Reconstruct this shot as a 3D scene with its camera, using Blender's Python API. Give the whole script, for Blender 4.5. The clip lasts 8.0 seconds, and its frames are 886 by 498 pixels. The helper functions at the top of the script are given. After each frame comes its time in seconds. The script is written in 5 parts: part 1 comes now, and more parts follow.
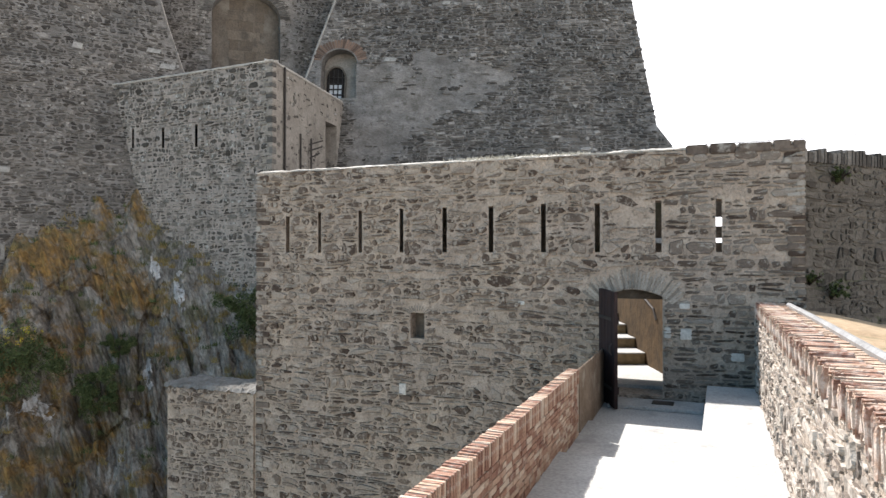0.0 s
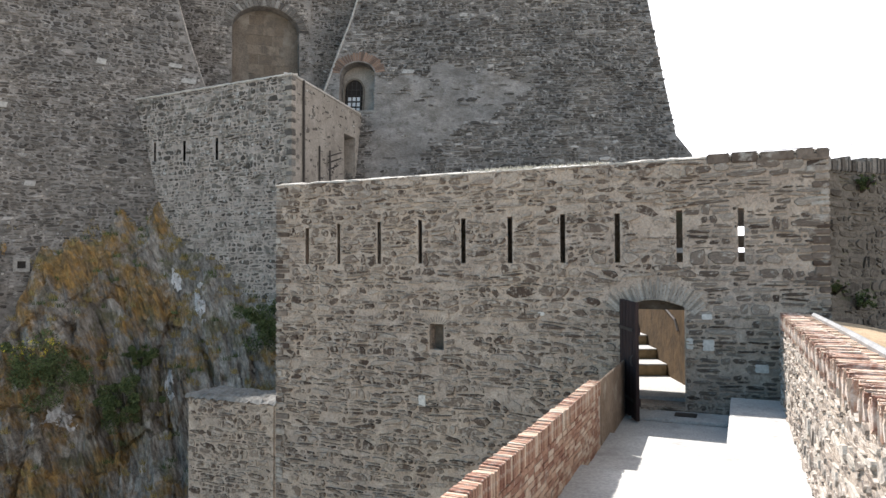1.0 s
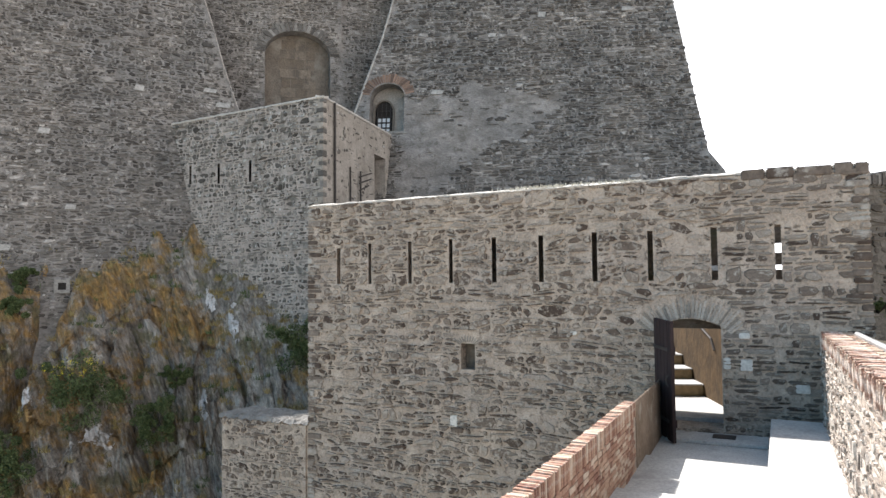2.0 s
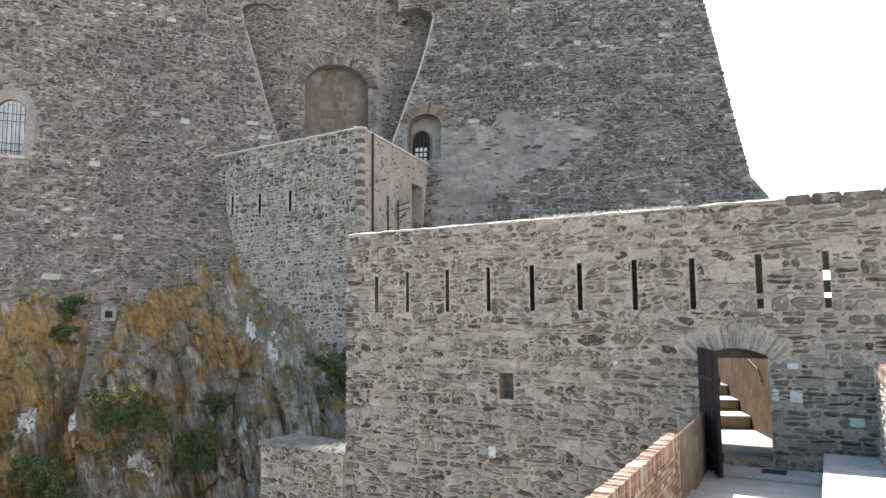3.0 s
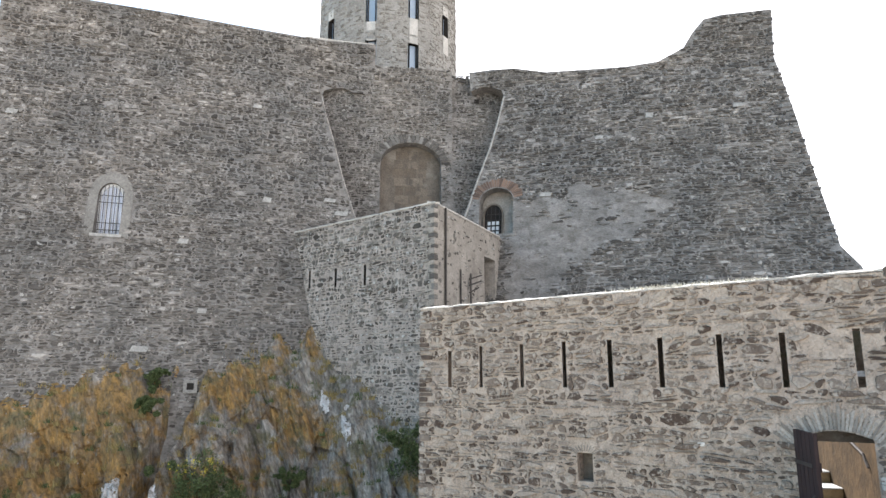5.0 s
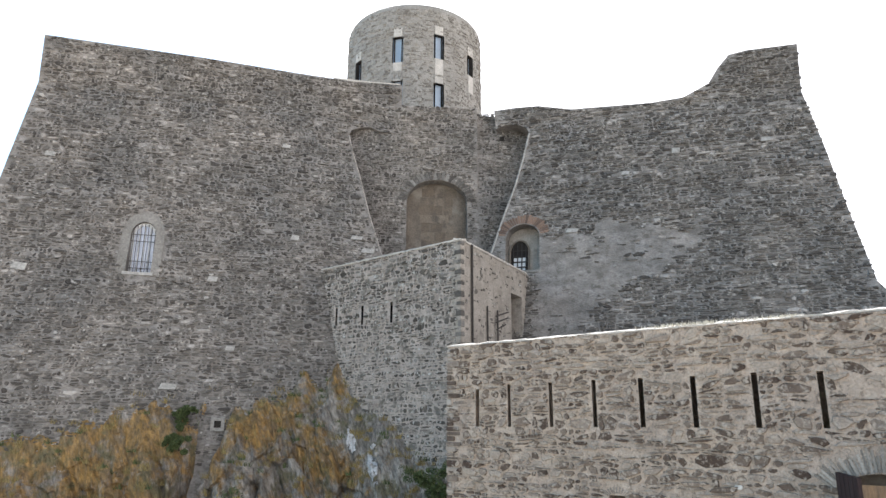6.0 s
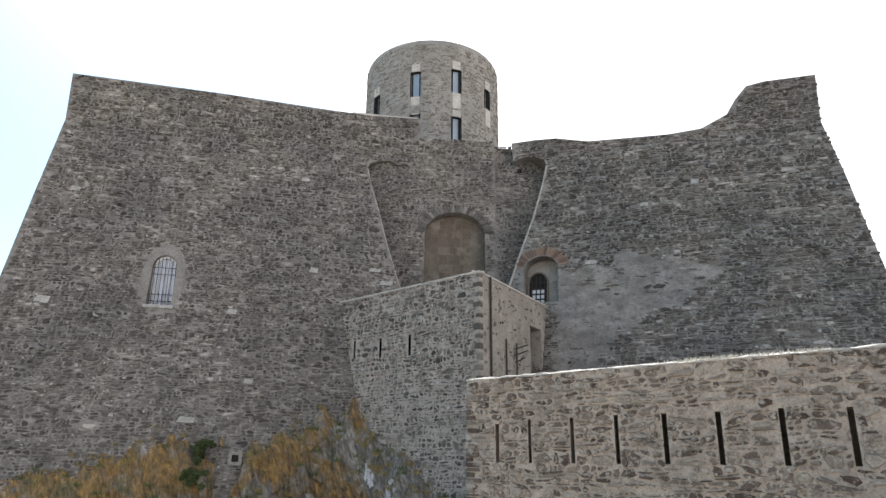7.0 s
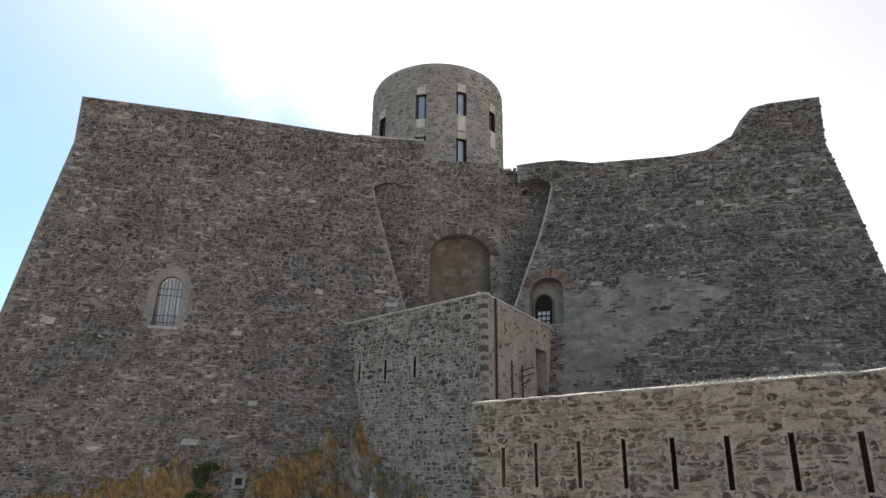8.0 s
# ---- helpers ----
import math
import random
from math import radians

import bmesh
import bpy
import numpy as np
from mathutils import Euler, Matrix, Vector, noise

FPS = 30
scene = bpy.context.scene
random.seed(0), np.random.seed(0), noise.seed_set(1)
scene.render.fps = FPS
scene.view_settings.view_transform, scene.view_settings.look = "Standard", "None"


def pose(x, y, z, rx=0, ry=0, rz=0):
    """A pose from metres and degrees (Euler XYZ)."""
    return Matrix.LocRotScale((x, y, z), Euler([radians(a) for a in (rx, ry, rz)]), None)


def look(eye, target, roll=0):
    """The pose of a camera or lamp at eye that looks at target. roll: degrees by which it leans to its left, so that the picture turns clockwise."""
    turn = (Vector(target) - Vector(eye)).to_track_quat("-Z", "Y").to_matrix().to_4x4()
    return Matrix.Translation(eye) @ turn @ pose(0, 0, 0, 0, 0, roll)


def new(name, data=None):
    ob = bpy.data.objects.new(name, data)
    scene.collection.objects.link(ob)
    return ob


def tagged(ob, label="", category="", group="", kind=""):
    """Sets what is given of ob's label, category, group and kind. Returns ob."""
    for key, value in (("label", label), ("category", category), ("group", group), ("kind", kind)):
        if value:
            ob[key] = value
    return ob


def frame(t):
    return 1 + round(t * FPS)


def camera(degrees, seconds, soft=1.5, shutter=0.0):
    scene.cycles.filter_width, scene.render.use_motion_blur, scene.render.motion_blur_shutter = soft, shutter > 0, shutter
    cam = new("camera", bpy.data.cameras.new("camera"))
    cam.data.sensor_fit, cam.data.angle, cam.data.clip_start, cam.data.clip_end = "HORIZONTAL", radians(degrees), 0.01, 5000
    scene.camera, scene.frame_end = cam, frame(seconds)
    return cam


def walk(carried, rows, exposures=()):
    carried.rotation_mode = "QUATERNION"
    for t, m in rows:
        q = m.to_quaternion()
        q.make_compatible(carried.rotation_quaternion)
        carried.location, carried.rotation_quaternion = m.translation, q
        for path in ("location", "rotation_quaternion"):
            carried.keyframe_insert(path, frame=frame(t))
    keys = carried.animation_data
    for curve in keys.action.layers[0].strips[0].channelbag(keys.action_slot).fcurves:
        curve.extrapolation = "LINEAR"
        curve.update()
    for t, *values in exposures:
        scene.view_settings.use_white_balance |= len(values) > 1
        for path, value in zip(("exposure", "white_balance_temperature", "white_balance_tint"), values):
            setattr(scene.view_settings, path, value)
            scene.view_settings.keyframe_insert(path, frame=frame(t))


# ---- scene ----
from mathutils.geometry import tessellate_polygon

# ------------------------------------------------------------------ camera
EYE = 2.8
LENS = 66.4
ROWS = [
    (0.0, -0.022, -0.042, -0.002, 0.20, 0.38, 0.02),
    (0.5, -0.030, -0.038, 0.004, 0.83, 0.72, 0.14),
    (1.0, -0.042, -0.032, 0.006, 1.72, 1.28, 0.26),
    (1.5, -0.051, -0.030, 0.010, 2.88, 2.00, 0.45),
    (3.0, -0.060, -0.022, 0.017, 7.42, 5.31, 0.58),
    (3.5, -0.067, -0.015, 0.020, 9.03, 6.79, 0.46),
    (4.0, -0.077, -0.005, 0.021, 10.62, 8.37, 0.30),
    (4.5, -0.086, 0.000, 0.026, 12.12, 9.93, 0.14),
    (6.0, -0.117, 0.008, 0.044, 15.66, 14.60, -0.22),
    (6.5, -0.134, 0.012, 0.060, 16.49, 15.99, -0.31),
    (7.0, -0.147, 0.022, 0.076, 17.14, 17.27, -0.46),
    (7.5, -0.156, 0.022, 0.092, 17.53, 18.28, -0.60),
    (8.0, -0.162, 0.010, 0.096, 17.52, 19.04, -0.62),
]
EXPOSURES = [(0.0, 1.05, 6350, 13), (1.5, 1.20, 6300, 13), (3.0, 1.57, 6250, 13), (4.0, 1.70, 6150, 12), (6.0, 1.48, 6200, 13),
             (7.0, 1.04, 6250, 13), (7.5, 0.72, 6300, 13), (8.0, 0.40, 6350, 13)]
cam = camera(LENS, 8.0)
walk(cam, [(t, pose(x, y, EYE + z, 90 + pitch, roll, yaw)) for t, x, y, z, yaw, pitch, roll in ROWS], EXPOSURES)

# ------------------------------------------------------------------ light
SUN_AZ, SUN_EL = -38.0, 52.5     # degrees right of the first view, degrees up
world = bpy.data.worlds.new("sky")
scene.world = world
world.use_nodes = True
wn = world.node_tree.nodes
sky = wn.new("ShaderNodeTexSky")
sky.sky_type = 'NISHITA'
sky.sun_disc = False
sky.sun_elevation = radians(SUN_EL)
sky.sun_rotation = radians(SUN_AZ)
sky.dust_density = 1.0
wl = world.node_tree.links
wn["Background"].inputs[1].default_value = 0.15
# clear towards one side, thin white cloud drifting over the rest
sky_dir, along, cloud, cover, veil = wn.new("ShaderNodeTexCoord"), wn.new("ShaderNodeVectorMath"), wn.new("ShaderNodeTexNoise"), wn.new("ShaderNodeMath"), wn.new("ShaderNodeMapRange")
clear, grey, white, cloudy = wn.new("ShaderNodeHueSaturation"), wn.new("ShaderNodeRGBToBW"), wn.new("ShaderNodeMath"), wn.new("ShaderNodeMix")
along.operation, along.inputs[1].default_value = 'DOT_PRODUCT', (0.954, 0.30, 0.0)
cloud.inputs["Scale"].default_value, cloud.inputs["Detail"].default_value, cloud.inputs["Roughness"].default_value = 2.2, 6.0, 0.5
cover.operation, cover.inputs[1].default_value = 'MULTIPLY_ADD', 0.9
veil.inputs["From Min"].default_value, veil.inputs["From Max"].default_value = 0.20, 0.44
clear.inputs["Hue"].default_value, clear.inputs["Saturation"].default_value, clear.inputs["Value"].default_value = 0.474, 1.25, 0.78
white.operation, white.inputs[1].default_value = 'MULTIPLY', 1.7
cloudy.data_type = 'RGBA'
wl.new(sky_dir.outputs["Generated"], cloud.inputs["Vector"])
wl.new(sky_dir.outputs["Generated"], along.inputs[0])
wl.new(cloud.outputs["Fac"], cover.inputs[0])
wl.new(along.outputs["Value"], cover.inputs[2])
wl.new(cover.outputs[0], veil.inputs["Value"])
wl.new(sky.outputs[0], clear.inputs["Color"])
wl.new(sky.outputs[0], grey.inputs["Color"])
wl.new(grey.outputs[0], white.inputs[0])
wl.new(veil.outputs[0], cloudy.inputs[0])
wl.new(clear.outputs[0], cloudy.inputs[6])
wl.new(white.outputs[0], cloudy.inputs[7])
wl.new(cloudy.outputs[2], wn["Background"].inputs[0])
sun_data = bpy.data.lights.new("sun", 'SUN')
sun_data.energy, sun_data.angle, sun_data.color = 4.5, radians(0.6), (1.0, 0.95, 0.86)
sun = new("sun", sun_data)
sa, se = radians(SUN_AZ), radians(SUN_EL)
SUN_DIR = Vector((math.sin(sa) * math.cos(se), math.cos(sa) * math.cos(se), math.sin(se)))
sun.matrix_world = look(SUN_DIR * 80, (0, 0, 0))

# ------------------------------------------------------------------ helpers
def part(name, bm, material, parent=None, label=""):
    me = bpy.data.meshes.new(name)
    bm.to_mesh(me)
    bm.free()
    me.materials.append(material)
    ob = new(name, me)
    if parent is not None:
        ob.parent = parent
    if label:
        ob["label"] = label
    return ob


def mesh_part(name, verts, faces, material, parent=None, label="", smooth=False):
    me = bpy.data.meshes.new(name)
    me.from_pydata(verts, [], faces)
    me.update()
    me.materials.append(material)
    if smooth:
        me.polygons.foreach_set("use_smooth", [True] * len(me.polygons))
    ob = new(name, me)
    if parent is not None:
        ob.parent = parent
    if label:
        ob["label"] = label
    return ob


def box_bm(x0, x1, y0, y1, z0, z1, bevel=0.0, bm=None):
    own = bm is None
    bm = bm or bmesh.new()
    r = bmesh.ops.create_cube(bm, size=1.0)
    for v in r["verts"]:
        v.co = Vector((x0 if v.co.x < 0 else x1, y0 if v.co.y < 0 else y1, z0 if v.co.z < 0 else z1))
    if bevel:
        bmesh.ops.bevel(bm, geom=list({e for v in r["verts"] for e in v.link_edges}), offset=bevel, segments=2, affect='EDGES')
    return bm


def prism(name, outline, depth_vec, material, parent=None, label=""):
    """A closed solid from a flat outline of 3D points, pushed along depth_vec."""
    bm = bmesh.new()
    a = [bm.verts.new(p) for p in outline]
    b = [bm.verts.new(Vector(p) + Vector(depth_vec)) for p in outline]
    bm.faces.new(a)
    bm.faces.new(b[::-1])
    n = len(a)
    for i in range(n):
        bm.faces.new((a[i], b[i], b[(i + 1) % n], a[(i + 1) % n]))
    bmesh.ops.recalc_face_normals(bm, faces=bm.faces)
    return part(name, bm, material, parent, label)


def holed_wall(u0, u1, z0, z1, y0, y1, holes, material, name, parent=None):
    """A slab with rectangular openings right through it."""
    us = sorted({u0, u1, *[h[0] for h in holes], *[h[1] for h in holes]})
    zs = sorted({z0, z1, *[h[2] for h in holes], *[h[3] for h in holes]})
    def solid(i, j):
        if not (0 <= i < len(us) - 1 and 0 <= j < len(zs) - 1):
            return False
        cu, cz = (us[i] + us[i + 1]) / 2, (zs[j] + zs[j + 1]) / 2
        return not any(h[0] < cu < h[1] and h[2] < cz < h[3] for h in holes)
    bm = bmesh.new()
    cache = {}
    def v(u, y, z):
        k = (u, y, z)
        if k not in cache:
            cache[k] = bm.verts.new(k)
        return cache[k]
    for i in range(len(us) - 1):
        for j in range(len(zs) - 1):
            if not solid(i, j):
                continue
            a, b, c, d = us[i], us[i + 1], zs[j], zs[j + 1]
            bm.faces.new((v(a, y0, c), v(b, y0, c), v(b, y0, d), v(a, y0, d)))
            bm.faces.new((v(a, y1, d), v(b, y1, d), v(b, y1, c), v(a, y1, c)))
            if not solid(i - 1, j):
                bm.faces.new((v(a, y1, c), v(a, y0, c), v(a, y0, d), v(a, y1, d)))
            if not solid(i + 1, j):
                bm.faces.new((v(b, y0, c), v(b, y1, c), v(b, y1, d), v(b, y0, d)))
            if not solid(i, j - 1):
                bm.faces.new((v(a, y1, c), v(b, y1, c), v(b, y0, c), v(a, y0, c)))
            if not solid(i, j + 1):
                bm.faces.new((v(a, y0, d), v(b, y0, d), v(b, y1, d), v(a, y1, d)))
    return part(name, bm, material, parent)


def empty(name, m, label, category, group="", kind=""):
    ob = new(name)
    ob.matrix_world = m
    return tagged(ob, label, category, group, kind)


# ------------------------------------------------------------------ materials
def nodes_of(mat):
    mat.use_nodes = True
    nt = mat.node_tree
    return nt, nt.nodes, nt.links, nt.nodes["Principled BSDF"]


def noise_tex(nt, coord, scale, detail=4, rough=0.6):
    n = nt.nodes.new("ShaderNodeTexNoise")
    n.inputs["Scale"].default_value = scale
    n.inputs["Detail"].default_value = detail
    n.inputs["Roughness"].default_value = rough
    nt.links.new(coord, n.inputs["Vector"])
    return n.outputs["Fac"]


def ramp(nt, fac, stops):
    r = nt.nodes.new("ShaderNodeValToRGB")
    e = r.color_ramp.elements
    while len(e) < len(stops):
        e.new(0.5)
    for k, (pos, col) in zip(e, stops):
        k.position, k.color = pos, (*col, 1)
    nt.links.new(fac, r.inputs["Fac"])
    return r.outputs["Color"]


def mixc(nt, fac, a, b, mode='MIX'):
    m = nt.nodes.new("ShaderNodeMix")
    m.data_type, m.blend_type = 'RGBA', mode
    for sock, val in ((m.inputs[0], fac), (m.inputs[6], a), (m.inputs[7], b)):
        if isinstance(val, (int, float)):
            sock.default_value = val
        elif isinstance(val, tuple):
            sock.default_value = (*val, 1)
        else:
            nt.links.new(val, sock)
    return m.outputs[2]


def bump(nt, bsdf, height, dist, strength=1.0):
    b = nt.nodes.new("ShaderNodeBump")
    b.inputs["Distance"].default_value = dist
    b.inputs["Strength"].default_value = strength
    nt.links.new(height, b.inputs["Height"])
    nt.links.new(b.outputs["Normal"], bsdf.inputs["Normal"])


def surface(name, stops, scale=3.0, fine=40.0, rough=0.9, relief=0.01, stain=None, stretch=(1, 1, 1), island=False, piece=False, spread=0.5, tint=None):
    """Grainy mineral surface: base colours over two scales of noise, with an optional stain and per-stone tone."""
    mat = bpy.data.materials.new(name)
    nt, nd, ln, bs = nodes_of(mat)
    tc = nd.new("ShaderNodeTexCoord")
    mp = nd.new("ShaderNodeMapping")
    mp.inputs["Scale"].default_value = stretch
    ln.new(tc.outputs["Object"], mp.inputs["Vector"])
    co = mp.outputs["Vector"]
    big = noise_tex(nt, co, scale)
    small = noise_tex(nt, co, fine, 3)
    if island or piece:
        src = nd.new("ShaderNodeNewGeometry").outputs["Random Per Island"] if island else nd.new("ShaderNodeObjectInfo").outputs["Random"]
        ma = nd.new("ShaderNodeMath")
        ma.operation = 'MULTIPLY_ADD'
        ln.new(src, ma.inputs[0])
        ma.inputs[1].default_value = spread * 2
        mb = nd.new("ShaderNodeMath")
        mb.operation = 'MULTIPLY_ADD'
        ln.new(big, mb.inputs[0])
        mb.inputs[1].default_value = 0.5
        mb.inputs[2].default_value = 0.25 - spread
        ln.new(mb.outputs[0], ma.inputs[2])
        fac = ma.outputs[0]
    else:
        fac = big
    col = ramp(nt, fac, stops)
    col = mixc(nt, 0.55, col, ramp(nt, small, [(0.25, (0.45, 0.45, 0.45)), (0.75, (1.3, 1.3, 1.3))]), 'MULTIPLY')
    if stain:
        scol, sscale, lo, hi = stain
        st = noise_tex(nt, tc.outputs["Object"], sscale, 5, 0.65)
        msk = ramp(nt, st, [(lo, (0, 0, 0)), (hi, (1, 1, 1))])
        col = mixc(nt, msk, col, scol)
    if tint:
        tscale, cool, warm = tint
        tn = noise_tex(nt, tc.outputs["Object"], tscale, 4, 0.6)
        col = mixc(nt, 1.0, col, ramp(nt, tn, [(0.36, cool), (0.64, warm)]), 'MULTIPLY')
    ln.new(col, bs.inputs["Base Color"])
    bs.inputs["Roughness"].default_value = rough
    bs.inputs["Specular IOR Level"].default_value = 0.25
    bump(nt, bs, small, relief)
    return mat


M_MORTAR = surface("gate_mortar", [(0.3, (0.315, 0.265, 0.222)), (0.5, (0.405, 0.347, 0.294)), (0.7, (0.495, 0.43, 0.372))], 2.6, 22, relief=0.04, stain=((0.17, 0.142, 0.118), 9.0, 0.53, 0.65), tint=(0.5, (0.93, 0.91, 0.90), (1.1, 1.06, 1.01)))
M_FORT_MORTAR = surface("fort_mortar", [(0.32, (0.155, 0.145, 0.134)), (0.5, (0.222, 0.210, 0.196)), (0.68, (0.305, 0.291, 0.275))], 1.1, 9, relief=0.05, stretch=(1, 1, 1.8), stain=((0.125, 0.117, 0.104), 3.2, 0.54, 0.66), tint=(0.35, (0.88, 0.88, 0.89), (1.10, 1.06, 1.03)))
M_SURROUND = surface("grey_render", [(0.3, (0.185, 0.173, 0.156)), (0.7, (0.275, 0.26, 0.238))], 1.5, 12, relief=0.03)
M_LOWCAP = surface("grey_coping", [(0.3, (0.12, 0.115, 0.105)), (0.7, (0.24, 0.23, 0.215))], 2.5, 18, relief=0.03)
M_TOWER = surface("tower_mortar", [(0.3, (0.235, 0.222, 0.203)), (0.7, (0.345, 0.33, 0.305))], 0.9, 12, relief=0.03, stain=((0.13, 0.115, 0.098), 3.5, 0.58, 0.68))
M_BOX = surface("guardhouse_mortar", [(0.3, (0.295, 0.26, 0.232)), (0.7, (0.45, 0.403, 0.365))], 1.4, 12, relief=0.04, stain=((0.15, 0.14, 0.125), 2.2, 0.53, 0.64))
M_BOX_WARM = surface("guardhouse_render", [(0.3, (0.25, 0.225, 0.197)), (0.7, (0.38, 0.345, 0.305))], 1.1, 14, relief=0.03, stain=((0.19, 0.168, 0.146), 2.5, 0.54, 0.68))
M_PALE_RUBBLE = surface("pale_rubble", [(0.3, (0.28, 0.27, 0.25)), (0.7, (0.42, 0.405, 0.38))], 2.5, 9, relief=0.03)
# rubble and mortar darkened in colour to carry the shade on these walls
M_SIDE_STONE = surface("rubble_in_shade", [(0.05, (0.055, 0.049, 0.043)), (0.95, (0.14, 0.127, 0.112))], 1.5, 14, relief=0.03, island=True, stain=((0.16, 0.147, 0.13), 4.0, 0.52, 0.66))
M_SIDE = surface("mortar_in_shade", [(0.3, (0.095, 0.087, 0.076)), (0.7, (0.165, 0.152, 0.134))], 1.2, 14, relief=0.04, stain=((0.08, 0.085, 0.055), 1.2, 0.55, 0.66))
M_PLASTER = surface("old_render", [(0.3, (0.115, 0.095, 0.076)), (0.7, (0.19, 0.163, 0.135))], 1.3, 12, relief=0.03, stain=((0.22, 0.198, 0.17), 0.9, 0.52, 0.68))
M_ASHLAR = surface("worn_ashlar", [(0.05, (0.135, 0.108, 0.083)), (0.95, (0.215, 0.177, 0.14))], 1.3, 12, relief=0.03, piece=True, stain=((0.105, 0.089, 0.073), 1.2, 0.48, 0.6))
M_OLDRENDER = surface("brown_render", [(0.3, (0.17, 0.125, 0.09)), (0.7, (0.27, 0.21, 0.16))], 1.6, 16, relief=0.02, stain=((0.32, 0.285, 0.24), 2.4, 0.55, 0.68))
M_FLOOR = surface("pale_paving", [(0.3, (0.37, 0.362, 0.35)), (0.7, (0.50, 0.492, 0.475))], 1.2, 25, relief=0.004, stain=((0.30, 0.294, 0.284), 2.0, 0.58, 0.7))


def rock_material():
    mat = bpy.data.materials.new("schist_rock")
    nt, nd, ln, bs = nodes_of(mat)
    tc = nd.new("ShaderNodeTexCoord")
    mp = nd.new("ShaderNodeMapping")
    turn = nd.new("ShaderNodeMapping")
    turn.inputs["Rotation"].default_value = (0, radians(24), 0)
    mp.inputs["Scale"].default_value = (1.0, 0.6, 0.24)
    ln.new(tc.outputs["Object"], turn.inputs["Vector"])
    ln.new(turn.outputs[0], mp.inputs["Vector"])
    streak = noise_tex(nt, mp.outputs[0], 2.2, 7, 0.72)
    fine = noise_tex(nt, mp.outputs[0], 11, 5, 0.7)
    grey = ramp(nt, streak, [(0.30, (0.085, 0.074, 0.063)), (0.45, (0.20, 0.178, 0.155)), (0.57, (0.31, 0.284, 0.252)), (0.7, (0.45, 0.42, 0.385))])
    # lichen thickens towards the open end of the outcrop
    sep = nd.new("ShaderNodeSeparateXYZ")
    ln.new(tc.outputs["Object"], sep.inputs[0])
    lean = nd.new("ShaderNodeMapRange")
    lean.inputs["From Min"].default_value, lean.inputs["From Max"].default_value = -20.0, -7.0
    lean.inputs["To Min"].default_value, lean.inputs["To Max"].default_value = 0.10, -0.07
    ln.new(sep.outputs["X"], lean.inputs["Value"])
    def leaning(fac):
        m = nd.new("ShaderNodeMath")
        ln.new(fac, m.inputs[0])
        ln.new(lean.outputs[0], m.inputs[1])
        return m.outputs[0]
    blot = leaning(noise_tex(nt, tc.outputs["Object"], 0.55, 8, 0.72))
    grain = noise_tex(nt, mp.outputs[0], 5.0, 6, 0.75)
    lich = ramp(nt, grain, [(0.3, (0.09, 0.062, 0.034)), (0.45, (0.205, 0.128, 0.048)), (0.6, (0.34, 0.192, 0.045)), (0.75, (0.40, 0.27, 0.11))])
    col = mixc(nt, ramp(nt, blot, [(0.48, (0, 0, 0)), (0.57, (0.82, 0.82, 0.82))]), grey, lich)
    olive = noise_tex(nt, tc.outputs["Object"], 0.9, 7, 0.72)
    col = mixc(nt, ramp(nt, olive, [(0.52, (0, 0, 0)), (0.61, (0.85, 0.85, 0.85))]), col, (0.135, 0.122, 0.07))
    col = mixc(nt, 0.8, col, ramp(nt, fine, [(0.32, (0.4, 0.4, 0.4)), (0.5, (1.05, 1.05, 1.05)), (0.68, (1.7, 1.7, 1.7))]), 'MULTIPLY')
    quartz = noise_tex(nt, tc.outputs["Object"], 0.95, 9, 0.82)
    col = mixc(nt, ramp(nt, quartz, [(0.625, (0, 0, 0)), (0.66, (0.9, 0.9, 0.9))]), col, (0.52, 0.50, 0.49))
    ln.new(col, bs.inputs["Base Color"])
    bs.inputs["Roughness"].default_value = 0.95
    bs.inputs["Specular IOR Level"].default_value = 0.2
    both = nd.new("ShaderNodeMath")
    ln.new(fine, both.inputs[0])
    ln.new(streak, both.inputs[1])
    bump(nt, bs, both.outputs[0], 0.16)
    return mat


M_ROCK = rock_material()
GATE_TONES = [(0.02, (0.068, 0.049, 0.039)), (0.25, (0.118, 0.092, 0.075)), (0.6, (0.185, 0.152, 0.127)), (0.97, (0.33, 0.288, 0.246))]
M_GATE_STONE = surface("gate_stone", GATE_TONES, 3, 22, relief=0.02, island=True, stain=((0.36, 0.328, 0.288), 11.0, 0.50, 0.64), tint=(0.5, (0.93, 0.91, 0.90), (1.1, 1.06, 1.01)))
M_GATE_PIECE = surface("gate_stone_piece", GATE_TONES, 3, 12, relief=0.02, piece=True, stain=((0.36, 0.335, 0.30), 2.2, 0.53, 0.63))
FORT_TONES = [(0.03, (0.050, 0.045, 0.041)), (0.3, (0.088, 0.081, 0.074)), (0.6, (0.125, 0.117, 0.108)), (0.82, (0.195, 0.185, 0.172)), (0.95, (0.38, 0.365, 0.345))]
M_FORT_PIECE = surface('fort_stone_piece', FORT_TONES, 0.35, 13, relief=0.03, piece=True, spread=0.42)
M_FORT_STONE = surface("fort_stone", FORT_TONES, 0.35, 10, relief=0.04, island=True, spread=0.42, stain=((0.36, 0.347, 0.322), 4.2, 0.565, 0.64), tint=(0.35, (0.88, 0.88, 0.89), (1.10, 1.06, 1.03)))
M_BOX_STONE = surface("guardhouse_stone", [(0.05, (0.062, 0.055, 0.048)), (0.5, (0.125, 0.113, 0.10)), (0.95, (0.24, 0.223, 0.20))], 1.2, 12, relief=0.03, island=True, stain=((0.44, 0.43, 0.405), 5.0, 0.55, 0.63))
